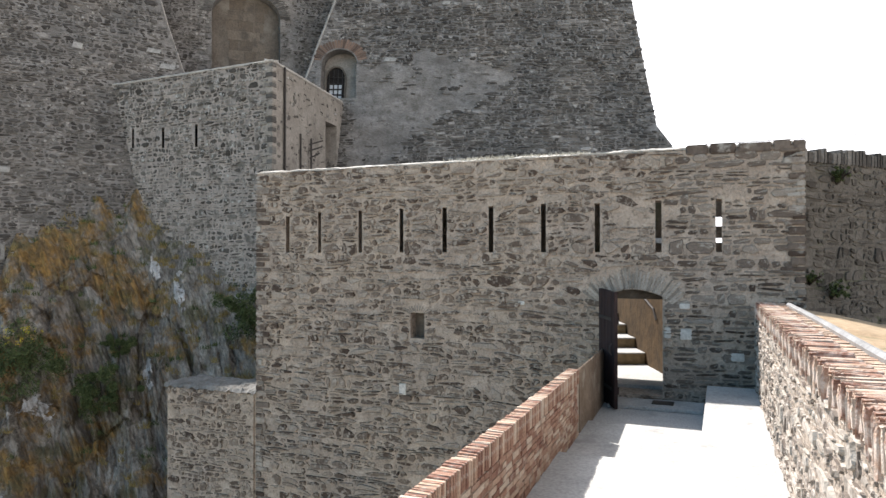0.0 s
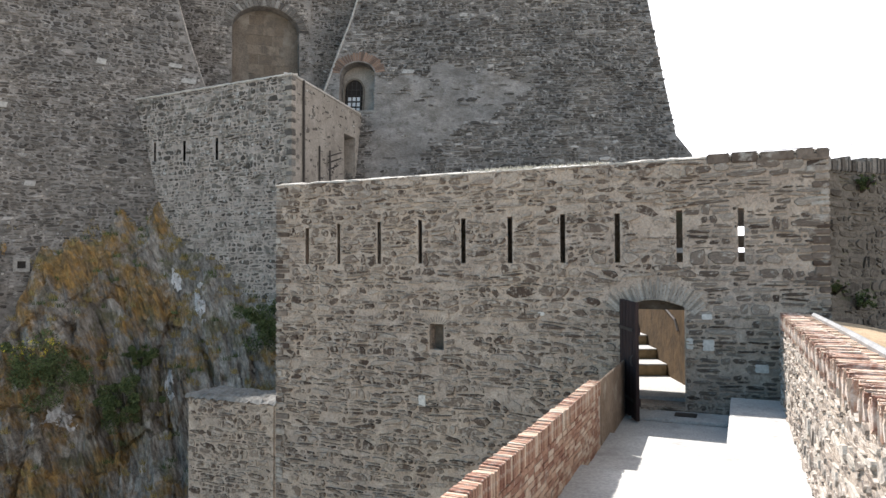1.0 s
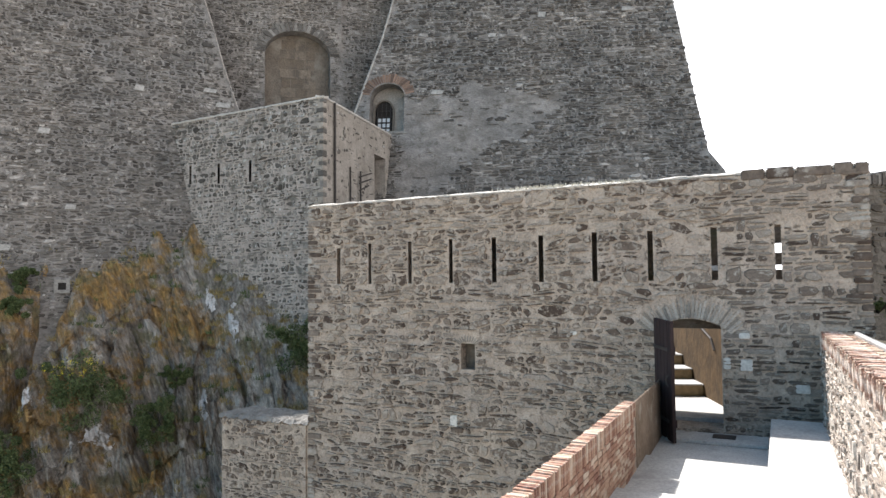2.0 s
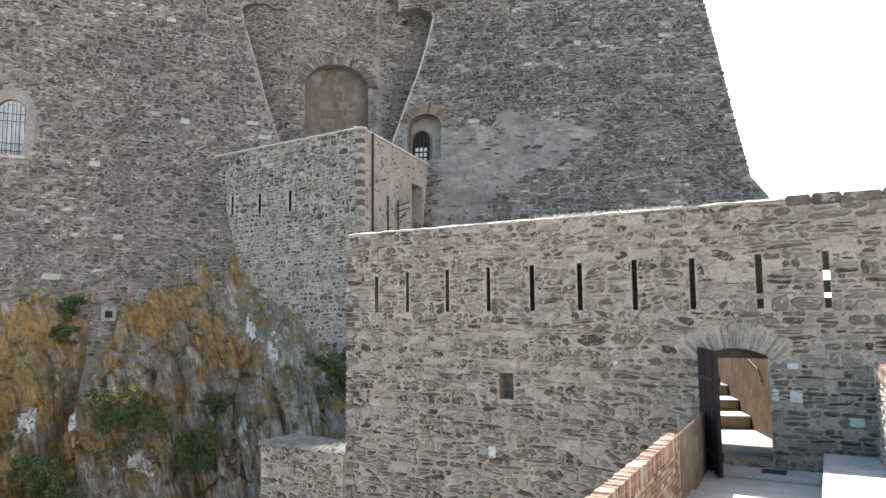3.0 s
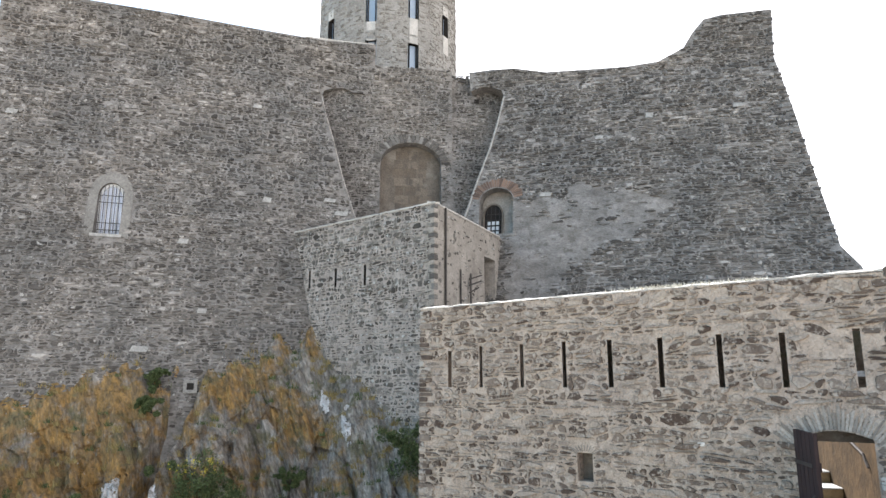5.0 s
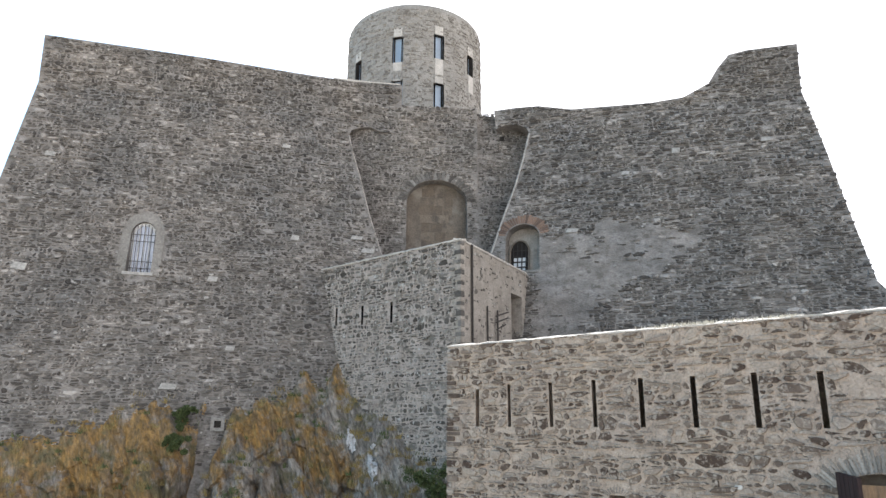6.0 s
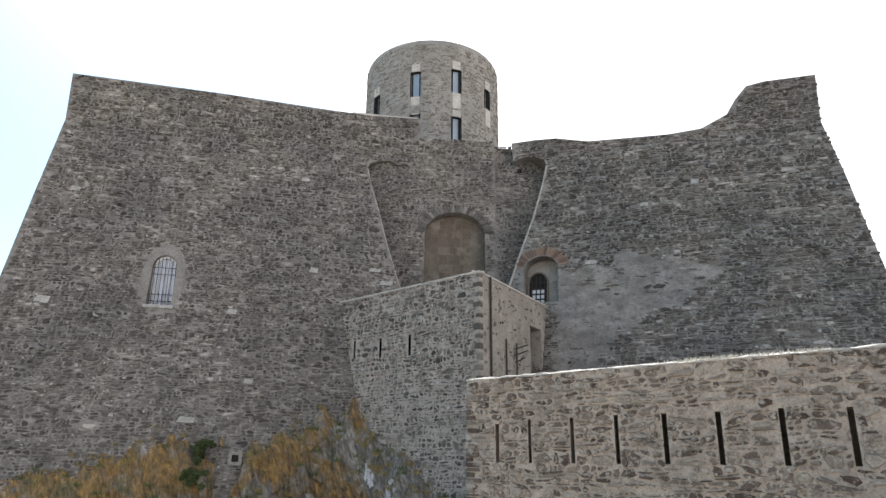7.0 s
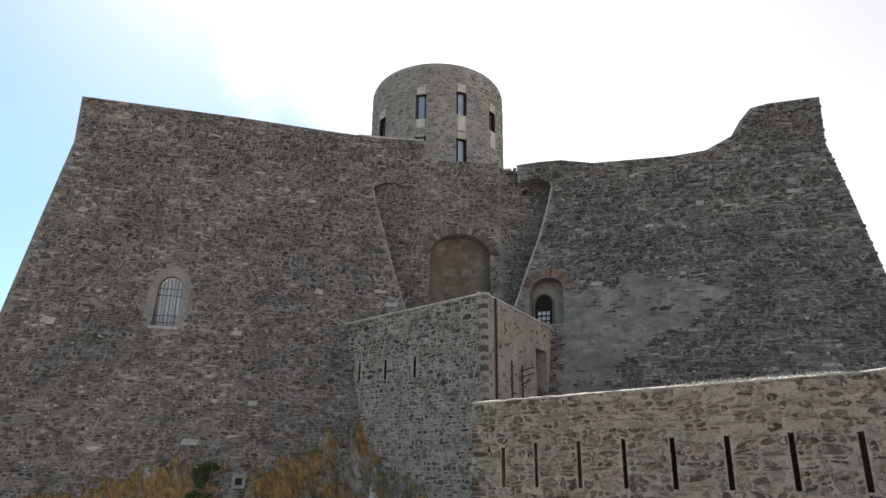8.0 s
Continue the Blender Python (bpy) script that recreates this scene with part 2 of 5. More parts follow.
M_TOWER_STONE = surface("tower_stone", [(0.05, (0.16, 0.146, 0.13)), (0.5, (0.245, 0.228, 0.205)), (0.95, (0.33, 0.31, 0.282))], 1.2, 16, relief=0.02, island=True)
M_PARAPET_STONE = surface("parapet_stone", [(0.05, (0.13, 0.105, 0.088)), (0.5, (0.25, 0.215, 0.182)), (0.95, (0.40, 0.362, 0.315))], 3, 22, relief=0.02, island=True, stain=((0.46, 0.41, 0.36), 9.0, 0.5, 0.62))
M_PALE_STONE = surface("pale_stone", [(0.3, (0.50, 0.48, 0.45)), (0.7, (0.62, 0.60, 0.56))], 3, 20, relief=0.006)
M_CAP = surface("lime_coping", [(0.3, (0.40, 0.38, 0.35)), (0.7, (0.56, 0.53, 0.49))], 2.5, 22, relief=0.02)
BRICK_TONES = [(0.05, (0.21, 0.105, 0.076)), (0.4, (0.33, 0.195, 0.138)), (0.7, (0.43, 0.295, 0.215)), (0.95, (0.52, 0.42, 0.335))]
M_BRICK_PIECE = surface("brick_piece", BRICK_TONES, 4, 40, relief=0.006, piece=True, stain=((0.48, 0.42, 0.36), 9.0, 0.52, 0.68))
M_BRICK_WORN = surface("worn_brick_piece", BRICK_TONES, 4, 40, relief=0.012, piece=True, stain=((0.54, 0.46, 0.40), 6.0, 0.46, 0.64))
M_BRICK_ISLE = surface("brick_course", BRICK_TONES, 4, 40, relief=0.006, island=True, stain=((0.42, 0.36, 0.30), 7.0, 0.54, 0.72))
M_BRICK_TOP = surface("worn_brick_course", BRICK_TONES, 4, 40, relief=0.012, island=True, spread=0.25, stain=((0.46, 0.36, 0.28), 5.0, 0.38, 0.54))
M_ARCH = surface("arch_stone", [(0.05, (0.20, 0.175, 0.15)), (0.95, (0.40, 0.36, 0.315))], 4, 30, relief=0.012, piece=True)
M_JOINT = surface("brick_joint", [(0.3, (0.30, 0.25, 0.205)), (0.7, (0.40, 0.345, 0.29))], 4, 50, relief=0.006)
M_REDBRICK = surface("red_brick", [(0.05, (0.13, 0.09, 0.07)), (0.95, (0.27, 0.18, 0.135))], 4, 40, relief=0.006, piece=True)
# white paint of the frame, and the painted brightness of small panes
M_LINEN = surface("white_frame_and_lit_panes", [(0.3, (0.66, 0.67, 0.68)), (0.7, (0.76, 0.77, 0.78))], 2, 20, 0.5, 0.001)
M_LEAF = surface("leaf", [(0.1, (0.035, 0.052, 0.018)), (0.6, (0.075, 0.105, 0.038)), (0.95, (0.14, 0.165, 0.07))], 2, 20, 0.7, 0.001, island=True)
M_QUARTZ = surface("white_quartz", [(0.3, (0.40, 0.385, 0.375)), (0.7, (0.62, 0.605, 0.595))], 3, 14, 0.7, 0.03, stain=((0.22, 0.20, 0.18), 4.0, 0.52, 0.62))
M_DRY = surface("dry_grass", [(0.1, (0.16, 0.12, 0.045)), (0.95, (0.34, 0.27, 0.12))], 2, 20, 0.8, 0.001, island=True)
M_BLEACHED = surface("bleached_grass", [(0.1, (0.42, 0.40, 0.33)), (0.95, (0.62, 0.60, 0.53))], 2, 20, 0.8, 0.001, island=True)
M_FLOWER = surface("yellow_flower", [(0.1, (0.55, 0.45, 0.03)), (0.95, (0.70, 0.60, 0.06))], 2, 20, 0.7, 0.001)
M_PIPE = surface("grey_pipe", [(0.3, (0.22, 0.22, 0.22)), (0.7, (0.34, 0.34, 0.34))], 2, 20, 0.5, 0.001)


def glass_material(name, tint, rough=0.05):
    mat = bpy.data.materials.new(name)
    nt, nd, ln, bs = nodes_of(mat)
    tc = nd.new("ShaderNodeTexCoord")
    ln.new(ramp(nt, noise_tex(nt, tc.outputs["Object"], 1.5), [(0.3, tint), (0.7, tuple(c * 1.25 for c in tint))]), bs.inputs["Base Color"])
    bs.inputs["Roughness"].default_value = rough
    bs.inputs["Specular IOR Level"].default_value = 0.8
    return mat


M_GLASS = glass_material("pale_blind_behind_glass", (0.42, 0.46, 0.55))
M_BLUEGLASS = glass_material("blue_glass", (0.30, 0.37, 0.46))
# near-black colour standing for shade inside openings
M_SHADE = surface("painted_shade", [(0.3, (0.02, 0.018, 0.016)), (0.7, (0.035, 0.03, 0.027))], 2, 20, 0.9, 0.002)
M_GROUND = surface("dry_ground", [(0.3, (0.36, 0.32, 0.26)), (0.7, (0.52, 0.47, 0.39))], 0.3, 5, relief=0.05)
M_BANK = surface("tan_earth", [(0.3, (0.30, 0.22, 0.14)), (0.7, (0.44, 0.34, 0.23))], 0.8, 9, relief=0.05, stain=((0.20, 0.17, 0.10), 2.0, 0.55, 0.66))
# one ochre in two tones: wall darkened as shade, risers lightened against theirs
M_OCHRE_SHADE = surface("ochre_render_shade", [(0.3, (0.036, 0.023, 0.011)), (0.7, (0.085, 0.053, 0.025))], 2.2, 7, relief=0.02)
M_RISER = surface("ochre_riser_lifted", [(0.3, (0.20, 0.145, 0.08)), (0.7, (0.34, 0.25, 0.14))], 2.2, 9, relief=0.02)
M_DARKWOOD = surface("dark_painted_wood", [(0.3, (0.026, 0.016, 0.016)), (0.7, (0.043, 0.028, 0.027))], 3, 30, 0.88, 0.004, stretch=(1, 1, 0.1))
M_IRON = surface("iron", [(0.3, (0.03, 0.028, 0.027)), (0.7, (0.06, 0.05, 0.045))], 8, 60, 0.6, 0.002)

# ------------------------------------------------------------------ ground
def ground_sheet():
    bm = bmesh.new()
    n = 60
    grid = []
    for j in range(n + 1):
        row = []
        for i in range(n + 1):
            a, b = (i / n * 2 - 1), (j / n * 2 - 1)
            x, y = 2500 * a ** 3, 2500 * b ** 3
            r = math.hypot(x, y - 10)
            z = -9 - 0.02 * max(0, r - 60) + 0.6 * noise.noise((x * 0.05, y * 0.05, 0))
            row.append(bm.verts.new((x, y, max(z, -60))))
        grid.append(row)
    for j in range(n):
        for i in range(n):
            bm.faces.new((grid[j][i], grid[j][i + 1], grid[j + 1][i + 1], grid[j + 1][i]))
    return tagged(part("ground", bm, M_GROUND), "dry stony ground falling away below the fort", "ground", kind="structure")


ground_sheet()

# ------------------------------------------------------------------ fort
ZC = EYE + 15.5           # height where the batter ends
BATTER = 0.26
LEFT_O, LEFT_D, LEFT_N = Vector((-26.1, 22.5, 0)), Vector((0.855, 0.519, 0)), Vector((0.519, -0.855, 0))
RIGHT_O, RIGHT_D, RIGHT_N = Vector((-6.45, 33.1, 0)), Vector((0.9998, -0.0199, 0)), Vector((-0.0199, -0.9998, 0))


def on_face(o, d, n, u, z):
    p = o + d * u + n * (BATTER * max(0.0, ZC - z))
    return Vector((p.x, p.y, z))


def face_slab(name, o, d, n, outline, hole, thick, material):
    """A battered wall from an outline in (along, height) with one opening; it folds where the batter ends."""
    loops = [[Vector((u, z, 0)) for u, z in lp] for lp in (outline, hole)]
    flat = [p for lp in loops for p in lp]
    bm = bmesh.new()
    vs = [bm.verts.new((p.x, 0, p.y)) for p in flat]
    for tri in tessellate_polygon(loops):
        if len(set(tri)) == 3:
            bm.faces.new([vs[i] for i in tri])
    bmesh.ops.bisect_plane(bm, geom=bm.verts[:] + bm.edges[:] + bm.faces[:], plane_co=(0, 0, ZC), plane_no=(0, 0, 1))
    front, rim = list(bm.faces), [e for e in bm.edges if len(e.link_faces) == 1]
    rim = [(e.verts[0], e.verts[1]) for e in rim]
    back = {v: bm.verts.new((v.co.x, 1, v.co.z)) for v in list(bm.verts)}
    for f in front:
        bm.faces.new([back[v] for v in reversed(f.verts)])
    for a, b in rim:
        bm.faces.new((a, b, back[b], back[a]))
    for v in bm.verts:
        p = on_face(o, d, n, v.co.x, v.co.z)
        if v.co.y > 0.5:
            p = p - n * (thick + BATTER * max(0.0, ZC - v.co.z))
        v.co = p
    bmesh.ops.recalc_face_normals(bm, faces=bm.faces)
    return part(name, bm, material)


E0 = EYE
fort = empty("fort", pose(-8, 34, EYE - 6), "large battered grey schist rubble fort around a deep recess", "fort")


def under(ob, parent):
    """Hang a part made in world places under its thing without moving it."""
    ob.parent = parent
    ob.matrix_parent_inverse = parent.matrix_world.inverted()
    return ob


def arch_loop(u0, u1, z0, spring, top, n=10):
    """An arched opening as a loop, from its lower left corner up and over."""
    mid, half = (u0 + u1) / 2, (u1 - u0) / 2
    arc = [(mid - half * math.cos(math.pi * k / n), spring + (top - spring) * math.sin(math.pi * k / n)) for k in range(n + 1)]
    return [(u0, z0)] + arc + [(u1, z0)]


def keyhole(outline, at, loop):
    """The outline with an opening cut into it, joined by a slit from a point on its lower edge."""
    i = next(k for k, p in enumerate(outline) if p == at)
    mid = ((loop[0][0] + loop[-1][0]) / 2, loop[0][1])
    return outline[:i + 1] + [mid] + loop + [(mid[0] + 0.0005, mid[1])] + [(at[0] + 0.0005, at[1])] + outline[i + 1:]


def in_poly(px, pz, poly):
    inside = np.zeros(len(px), bool)
    for (x0, y0), (x1, y1) in zip(poly, poly[1:] + poly[:1]):
        c = (y0 > pz) != (y1 > pz)
        with np.errstate(divide="ignore", invalid="ignore"):
            xi = (x1 - x0) * (pz - y0) / (y1 - y0) + x0
        inside ^= c & (px < xi)
    return inside


def courses(u0, u1, z0, z1, hr, wr, seed):
    """Uneven rubble courses on wavy beds. Each row: centre, half sizes, then the bed heights at the two ends and the lean of the two sides."""
    rng = np.random.default_rng(seed)
    def bed(h):
        f, p = rng.uniform(0.5, 1.2, 3) * np.array([1.0, 2.6, 6.0]) / wr[1] * 0.9, rng.uniform(0, 6.3, 3)
        a = h * np.array([0.26, 0.20, 0.13]) * rng.uniform(0.6, 1.3, 3)
        return lambda u: float(np.sum(a * np.sin(f * u + p)))
    out = []
    z, low = z0, bed(hr[0])
    while z < z1:
        h = rng.uniform(*hr) * rng.choice([0.7, 1.0, 1.35])
        high = bed(h)
        u, lean = u0 - rng.uniform(0, wr[1]), 0.0
        while u < u1:
            w = rng.uniform(*wr) * rng.choice([0.45, 0.75, 1.0, 1.45], p=[0.22, 0.28, 0.3, 0.2])
            nxt = rng.normal(0, 0.14) * h
            bl, tl, br, tr = z + low(u), z + h + high(u), z + low(u + w), z + h + high(u + w)
            cut = rng.random()
            spans = [(0.0, 1.0)]
            if h > 0.8 * hr[1] and cut < 0.4:
                m = rng.uniform(0.35, 0.65)
                spans = [(0.0, m), (m, 1.0)]
            for s0, s1 in spans:
                a0, a1 = bl + (tl - bl) * s0, bl + (tl - bl) * s1
                b0, b1 = br + (tr - br) * s0, br + (tr - br) * s1
                c = (a0 + a1 + b0 + b1) / 4
                if min(a1 - a0, b1 - b0) > 0.25 * h * (s1 - s0):
                    out.append((u + w / 2, c, w / 2, (a1 - a0 + b1 - b0) / 4, a0 - c, a1 - c, b0 - c, b1 - c, lean, nxt))
            u, lean = u + w, nxt
        z, low = z + h, high
    return np.array(out)


def stone_arrays(st, seed, gap, h, taper=1.0, turn=0.0):
    """Outlines of stones: eight offsets each, with worn corners, and how proud each point stands."""
    rng = np.random.default_rng(seed)
    n = len(st)
    a = st[:, 2:3]
    g = gap * rng.uniform(0.5, 1.7, (n, 1))
    corners = [(-a + g - st[:, 8:9] * 0.5, st[:, 4:5] + g), (-a + g + st[:, 8:9] * 0.5, st[:, 5:6] - g), (a - g + st[:, 9:10] * 0.5, st[:, 7:8] - g), (a - g - st[:, 9:10] * 0.5, st[:, 6:7] + g)]
    xs, zs = [], []
    for q in range(4):
        (x0, z0_), (x1, z1_), (x2, z2_) = corners[q - 1], corners[q], corners[(q + 1) % 4]
        # cut less along the long side than along the short one
        ca, cb = rng.uniform(0.08, 0.5, (n, 1)) * taper, rng.uniform(0.08, 0.5, (n, 1)) * taper
        if q % 2 == 0:
            ca, cb = ca * 0.55, cb * 1.2
        else:
            ca, cb = ca * 1.2, cb * 0.55
        xs += [x1 + (x0 - x1) * ca, x1 + (x2 - x1) * cb]
        zs += [z1_ + (z0_ - z1_) * ca, z1_ + (z2_ - z1_) * cb]
    x, z = np.concatenate(xs, 1), np.concatenate(zs, 1)
    x = x + rng.normal(0, 0.035, x.shape) * np.minimum(a, 0.2)
    z = z + rng.normal(0, 0.13, z.shape) * st[:, 3:4]
    if turn:
        t = rng.normal(0, turn, (n, 1)) * np.clip(2.2 * st[:, 3:4] / a, 0.25, 2.0)
        x, z = x * np.cos(t) - z * np.sin(t), x * np.sin(t) + z * np.cos(t)
    hh = h * rng.uniform(0.2, 1.25, (n, 1)) + rng.uniform(-0.25, 0.25, (n, 8)) * h
    return x, z, hh


def stone_field(name, st, mapf, material, parent, seed, gap=0.012, h=0.03, inset=0.82, taper=1.0, turn=0.12):
    """Many stones in one mesh, each with its own sides and face."""
    x, z, hh = stone_arrays(st, seed, gap, h, taper, turn)
    n, k = x.shape
    cu, cz = st[:, 0:1], st[:, 1:2]
    low = mapf(cu + x, cz + z, np.full_like(x, -0.012))
    top = mapf(cu + x * inset, cz + z * inset, hh)
    verts = np.concatenate([low, top], axis=1).reshape(-1, 3)
    base = np.arange(n)[:, None, None] * (2 * k)
    i = np.arange(k)
    quad = np.stack([i, (i + 1) % k, k + (i + 1) % k, k + i], axis=-1)[None] + base
    faces = quad.reshape(-1, 4).tolist() + (k + i[None] + np.arange(n)[:, None] * (2 * k)).tolist()
    ob = mesh_part(name, verts.tolist(), faces, material)
    ob["kind"] = "stuff"
    return ob if parent is None else under(ob, parent)


def tube(name, pts, radius, material, parent=None, sides=6):
    """A round bar along points, as a mesh."""
    bm = bmesh.new()
    rings = []
    for k, p in enumerate(pts):
        d = (Vector(pts[min(k + 1, len(pts) - 1)]) - Vector(pts[max(k - 1, 0)])).normalized()
        a = d.orthogonal().normalized()
        b = d.cross(a)
        rings.append([bm.verts.new(Vector(p) + (a * math.cos(2 * math.pi * i / sides) + b * math.sin(2 * math.pi * i / sides)) * radius) for i in range(sides)])
    for r, q in zip(rings, rings[1:]):
        best = min(range(sides), key=lambda o: sum((r[i].co - q[(i + o) % sides].co).length for i in range(sides)))
        for i in range(sides):
            bm.faces.new((r[i], r[(i + 1) % sides], q[(i + 1 + best) % sides], q[(i + best) % sides]))
    bm.faces.new(rings[0])
    bm.faces.new(rings[-1])
    bmesh.ops.recalc_face_normals(bm, faces=bm.faces)
    ob = part(name, bm, material)
    return ob if parent is None else under(ob, parent)


def ring_strip(loop, inner, mapf, out0, out1):
    """A flat frame between two loops of equal length, with thickness; returns a bmesh."""
    bm = bmesh.new()
    n = len(loop)
    v = [[bm.verts.new(mapf(u, z, o)) for u, z in lp] for lp, o in ((loop, out0), (loop, out1), (inner, out1), (inner, out0))]
    for i in range(n - 1):
        for a, b in ((0, 1), (1, 2), (2, 3)):
            bm.faces.new((v[a][i], v[a][i + 1], v[b][i + 1], v[b][i]))
    for i in (0, n - 1):
        bm.faces.new((v[0][i], v[1][i], v[2][i], v[3][i]))
    bmesh.ops.recalc_face_normals(bm, faces=bm.faces)
    return bm


def left_map(u, z, out=0.0):
    return on_face(LEFT_O, LEFT_D, LEFT_N, u, z) + LEFT_N * out


def right_map(u, z, out=0.0):
    return on_face(RIGHT_O, RIGHT_D, RIGHT_N, u, z) + RIGHT_N * out


def face_np(o, d, n):
    o3, d3, n3 = np.array(o), np.array(d), np.array(n)
    def f(u, z, out):
        w = BATTER * np.maximum(0.0, ZC - z) + out
        p = o3 + d3 * u[..., None] + n3 * w[..., None]
        p[..., 2] = z
        return p
    return f


# outlines in (along the wall, height)
WIN_L = arch_loop(5.10, 6.10, E0 + 6.25, E0 + 8.05, E0 + 8.62)
WIN_R = arch_loop(0.72, 2.36, E0 + 7.1, E0 + 8.85, E0 + 9.55)
LEFT_OUT = [(-1.6, E0 - 12.5), (-0.95, E0 + 2), (-0.62, E0 + 7.1), (-0.36, E0 + 11.2), (-0.04, ZC), (-0.1, E0 + 18), (7.1, E0 + 17.93), (11.7, E0 + 17.78), (14.4, E0 + 17.74), (17.3, E0 + 17.9),
            (17.3, E0 + 15.0), (16.1, E0 + 14.98), (15.7, E0 + 15.19), (15.15, E0 + 15.11), (14.64, E0 + 14.86), (14.49, E0 + 14.5), (14.68, E0 + 13.47), (15.02, E0 + 12.1),
            (15.49, E0 + 9.9), (16.0, E0 + 8.0), (17.2, E0 + 5), (17.4, E0 - 12.5), (5.53, E0 - 12.5)]
RIGHT_OUT = [(1.54, E0 - 12.5), (-1.2, E0 - 12.5), (-1.0, E0 + 5.0), (0.1, E0 + 8.3), (0.61, E0 + 10.1), (1.15, E0 + 11.85), (1.5, E0 + 13.35), (1.78, E0 + 14.9), (1.6, E0 + 15.31), (1.08, E0 + 15.6),
             (0.47, E0 + 15.65), (-0.06, E0 + 15.45), (-0.14, E0 + 16.55), (1.1, E0 + 16.57), (2.3, E0 + 16.5), (3.95, E0 + 16.08), (5.7, E0 + 15.99), (7.9, E0 + 15.88), (9.5, E0 + 15.96), (10.75, E0 + 16.54),
             (11.23, E0 + 17.3), (11.8, E0 + 17.94), (12.6, E0 + 18.06), (14.9, E0 + 18.02), (14.8, ZC), (15.21, E0 + 12.4), (15.62, E0 + 8.4), (15.95, E0 + 5.7), (16.55, E0 + 4.8), (17.0, E0 + 3), (18.0, E0 - 12.5)]
DRAIN = (9.4, 0.05)
WALL_L = under(face_slab("left_wall", LEFT_O, LEFT_D, LEFT_N, LEFT_OUT, WIN_L, 3.0, M_FORT_MORTAR), fort)
WALL_R = under(face_slab("right_wall", RIGHT_O, RIGHT_D, RIGHT_N, RIGHT_OUT, WIN_R, 3.0, M_FORT_MORTAR), fort)

# recessed upright wall with the tall blind arch
REC_O, REC_D, REC_N = Vector((-11.1, 31.4, 0)), Vector((0.937, 0.349, 0)), Vector((0.349, -0.937, 0))


def rec(u, z, out=0.0):
    p = REC_O + REC_D * u + REC_N * out
    return Vector((p.x, p.y, z))


def rec_np(u, z, out):
    p = np.array(REC_O) + np.array(REC_D) * u[..., None] + np.array(REC_N) * out[..., None]
    p[..., 2] = z
    return p


NICHE = arch_loop(0.18, 3.32, E0 + 4.0, E0 + 11.3, E0 + 12.44, 14)
PIER_L, PIER_R, LEAN = -3.4, 3.88, 0.12
REC_OUT = [(1.75, E0 - 2), (PIER_R, E0 - 2), (PIER_R, E0 + 16.62), (1.6, E0 + 16.62), (-0.1, E0 + 16.6), (PIER_L, E0 + 16.5), (PIER_L, E0 - 2)]
LEAN_Z = E0 + 11.0
WALL_REC = under(prism("recess_wall", [rec(u, z) for u, z in keyhole(REC_OUT, (1.75, E0 - 2), NICHE)], -REC_N * 0.75, M_FORT_MORTAR), fort)
under(prism("recess_flank", [rec(u, z) for u, z in ((PIER_R + 0.002, E0 - 2), (8.3, E0 - 2), (8.3, LEAN_Z), (PIER_R + 0.002, LEAN_Z))], -REC_N * 0.7, M_FORT_MORTAR), fort)
under(prism("recess_flank", [rec(u, z, -(z - LEAN_Z) * LEAN) for u, z in ((PIER_R - 0.4, LEAN_Z), (8.3, LEAN_Z), (8.3, E0 + 16.2), (4.7, E0 + 16.53), (PIER_R - 0.4, E0 + 16.6))], -REC_N * 0.5, M_FORT_MORTAR), fort)
niche_back = under(prism("niche_panel", [rec(u, z, -0.62) for u, z in ((0.0, E0 + 2), (3.5, E0 + 2), (3.5, E0 + 12.8), (0.0, E0 + 12.8))], -REC_N * 0.12, M_PLASTER, None, "brown old render in the blind arch"), fort)
# worn ashlar showing through the render of the blind arch
ash = random.Random(19)
for k in range(11):
    z = E0 + 6.9 + 0.48 * k
    u = 0.95 + ash.uniform(-0.12, 0.12)
    while u < 2.35:
        w = ash.uniform(0.45, 0.8)
        o = -0.6 + ash.uniform(-0.012, 0.02)
        under(prism("ashlar", [rec(u, z, o), rec(u + w - 0.025, z, o), rec(u + w - 0.025, z + 0.455, o), rec(u, z + 0.455, o)], -REC_N * 0.06, M_ASHLAR), fort)
        u += w
# fort body behind the fronts, so that no light leaks through
under(part("rampart_fill", box_bm(-24, 8, 36, 52, EYE - 6, EYE + 14.5), M_FORT_MORTAR), fort)


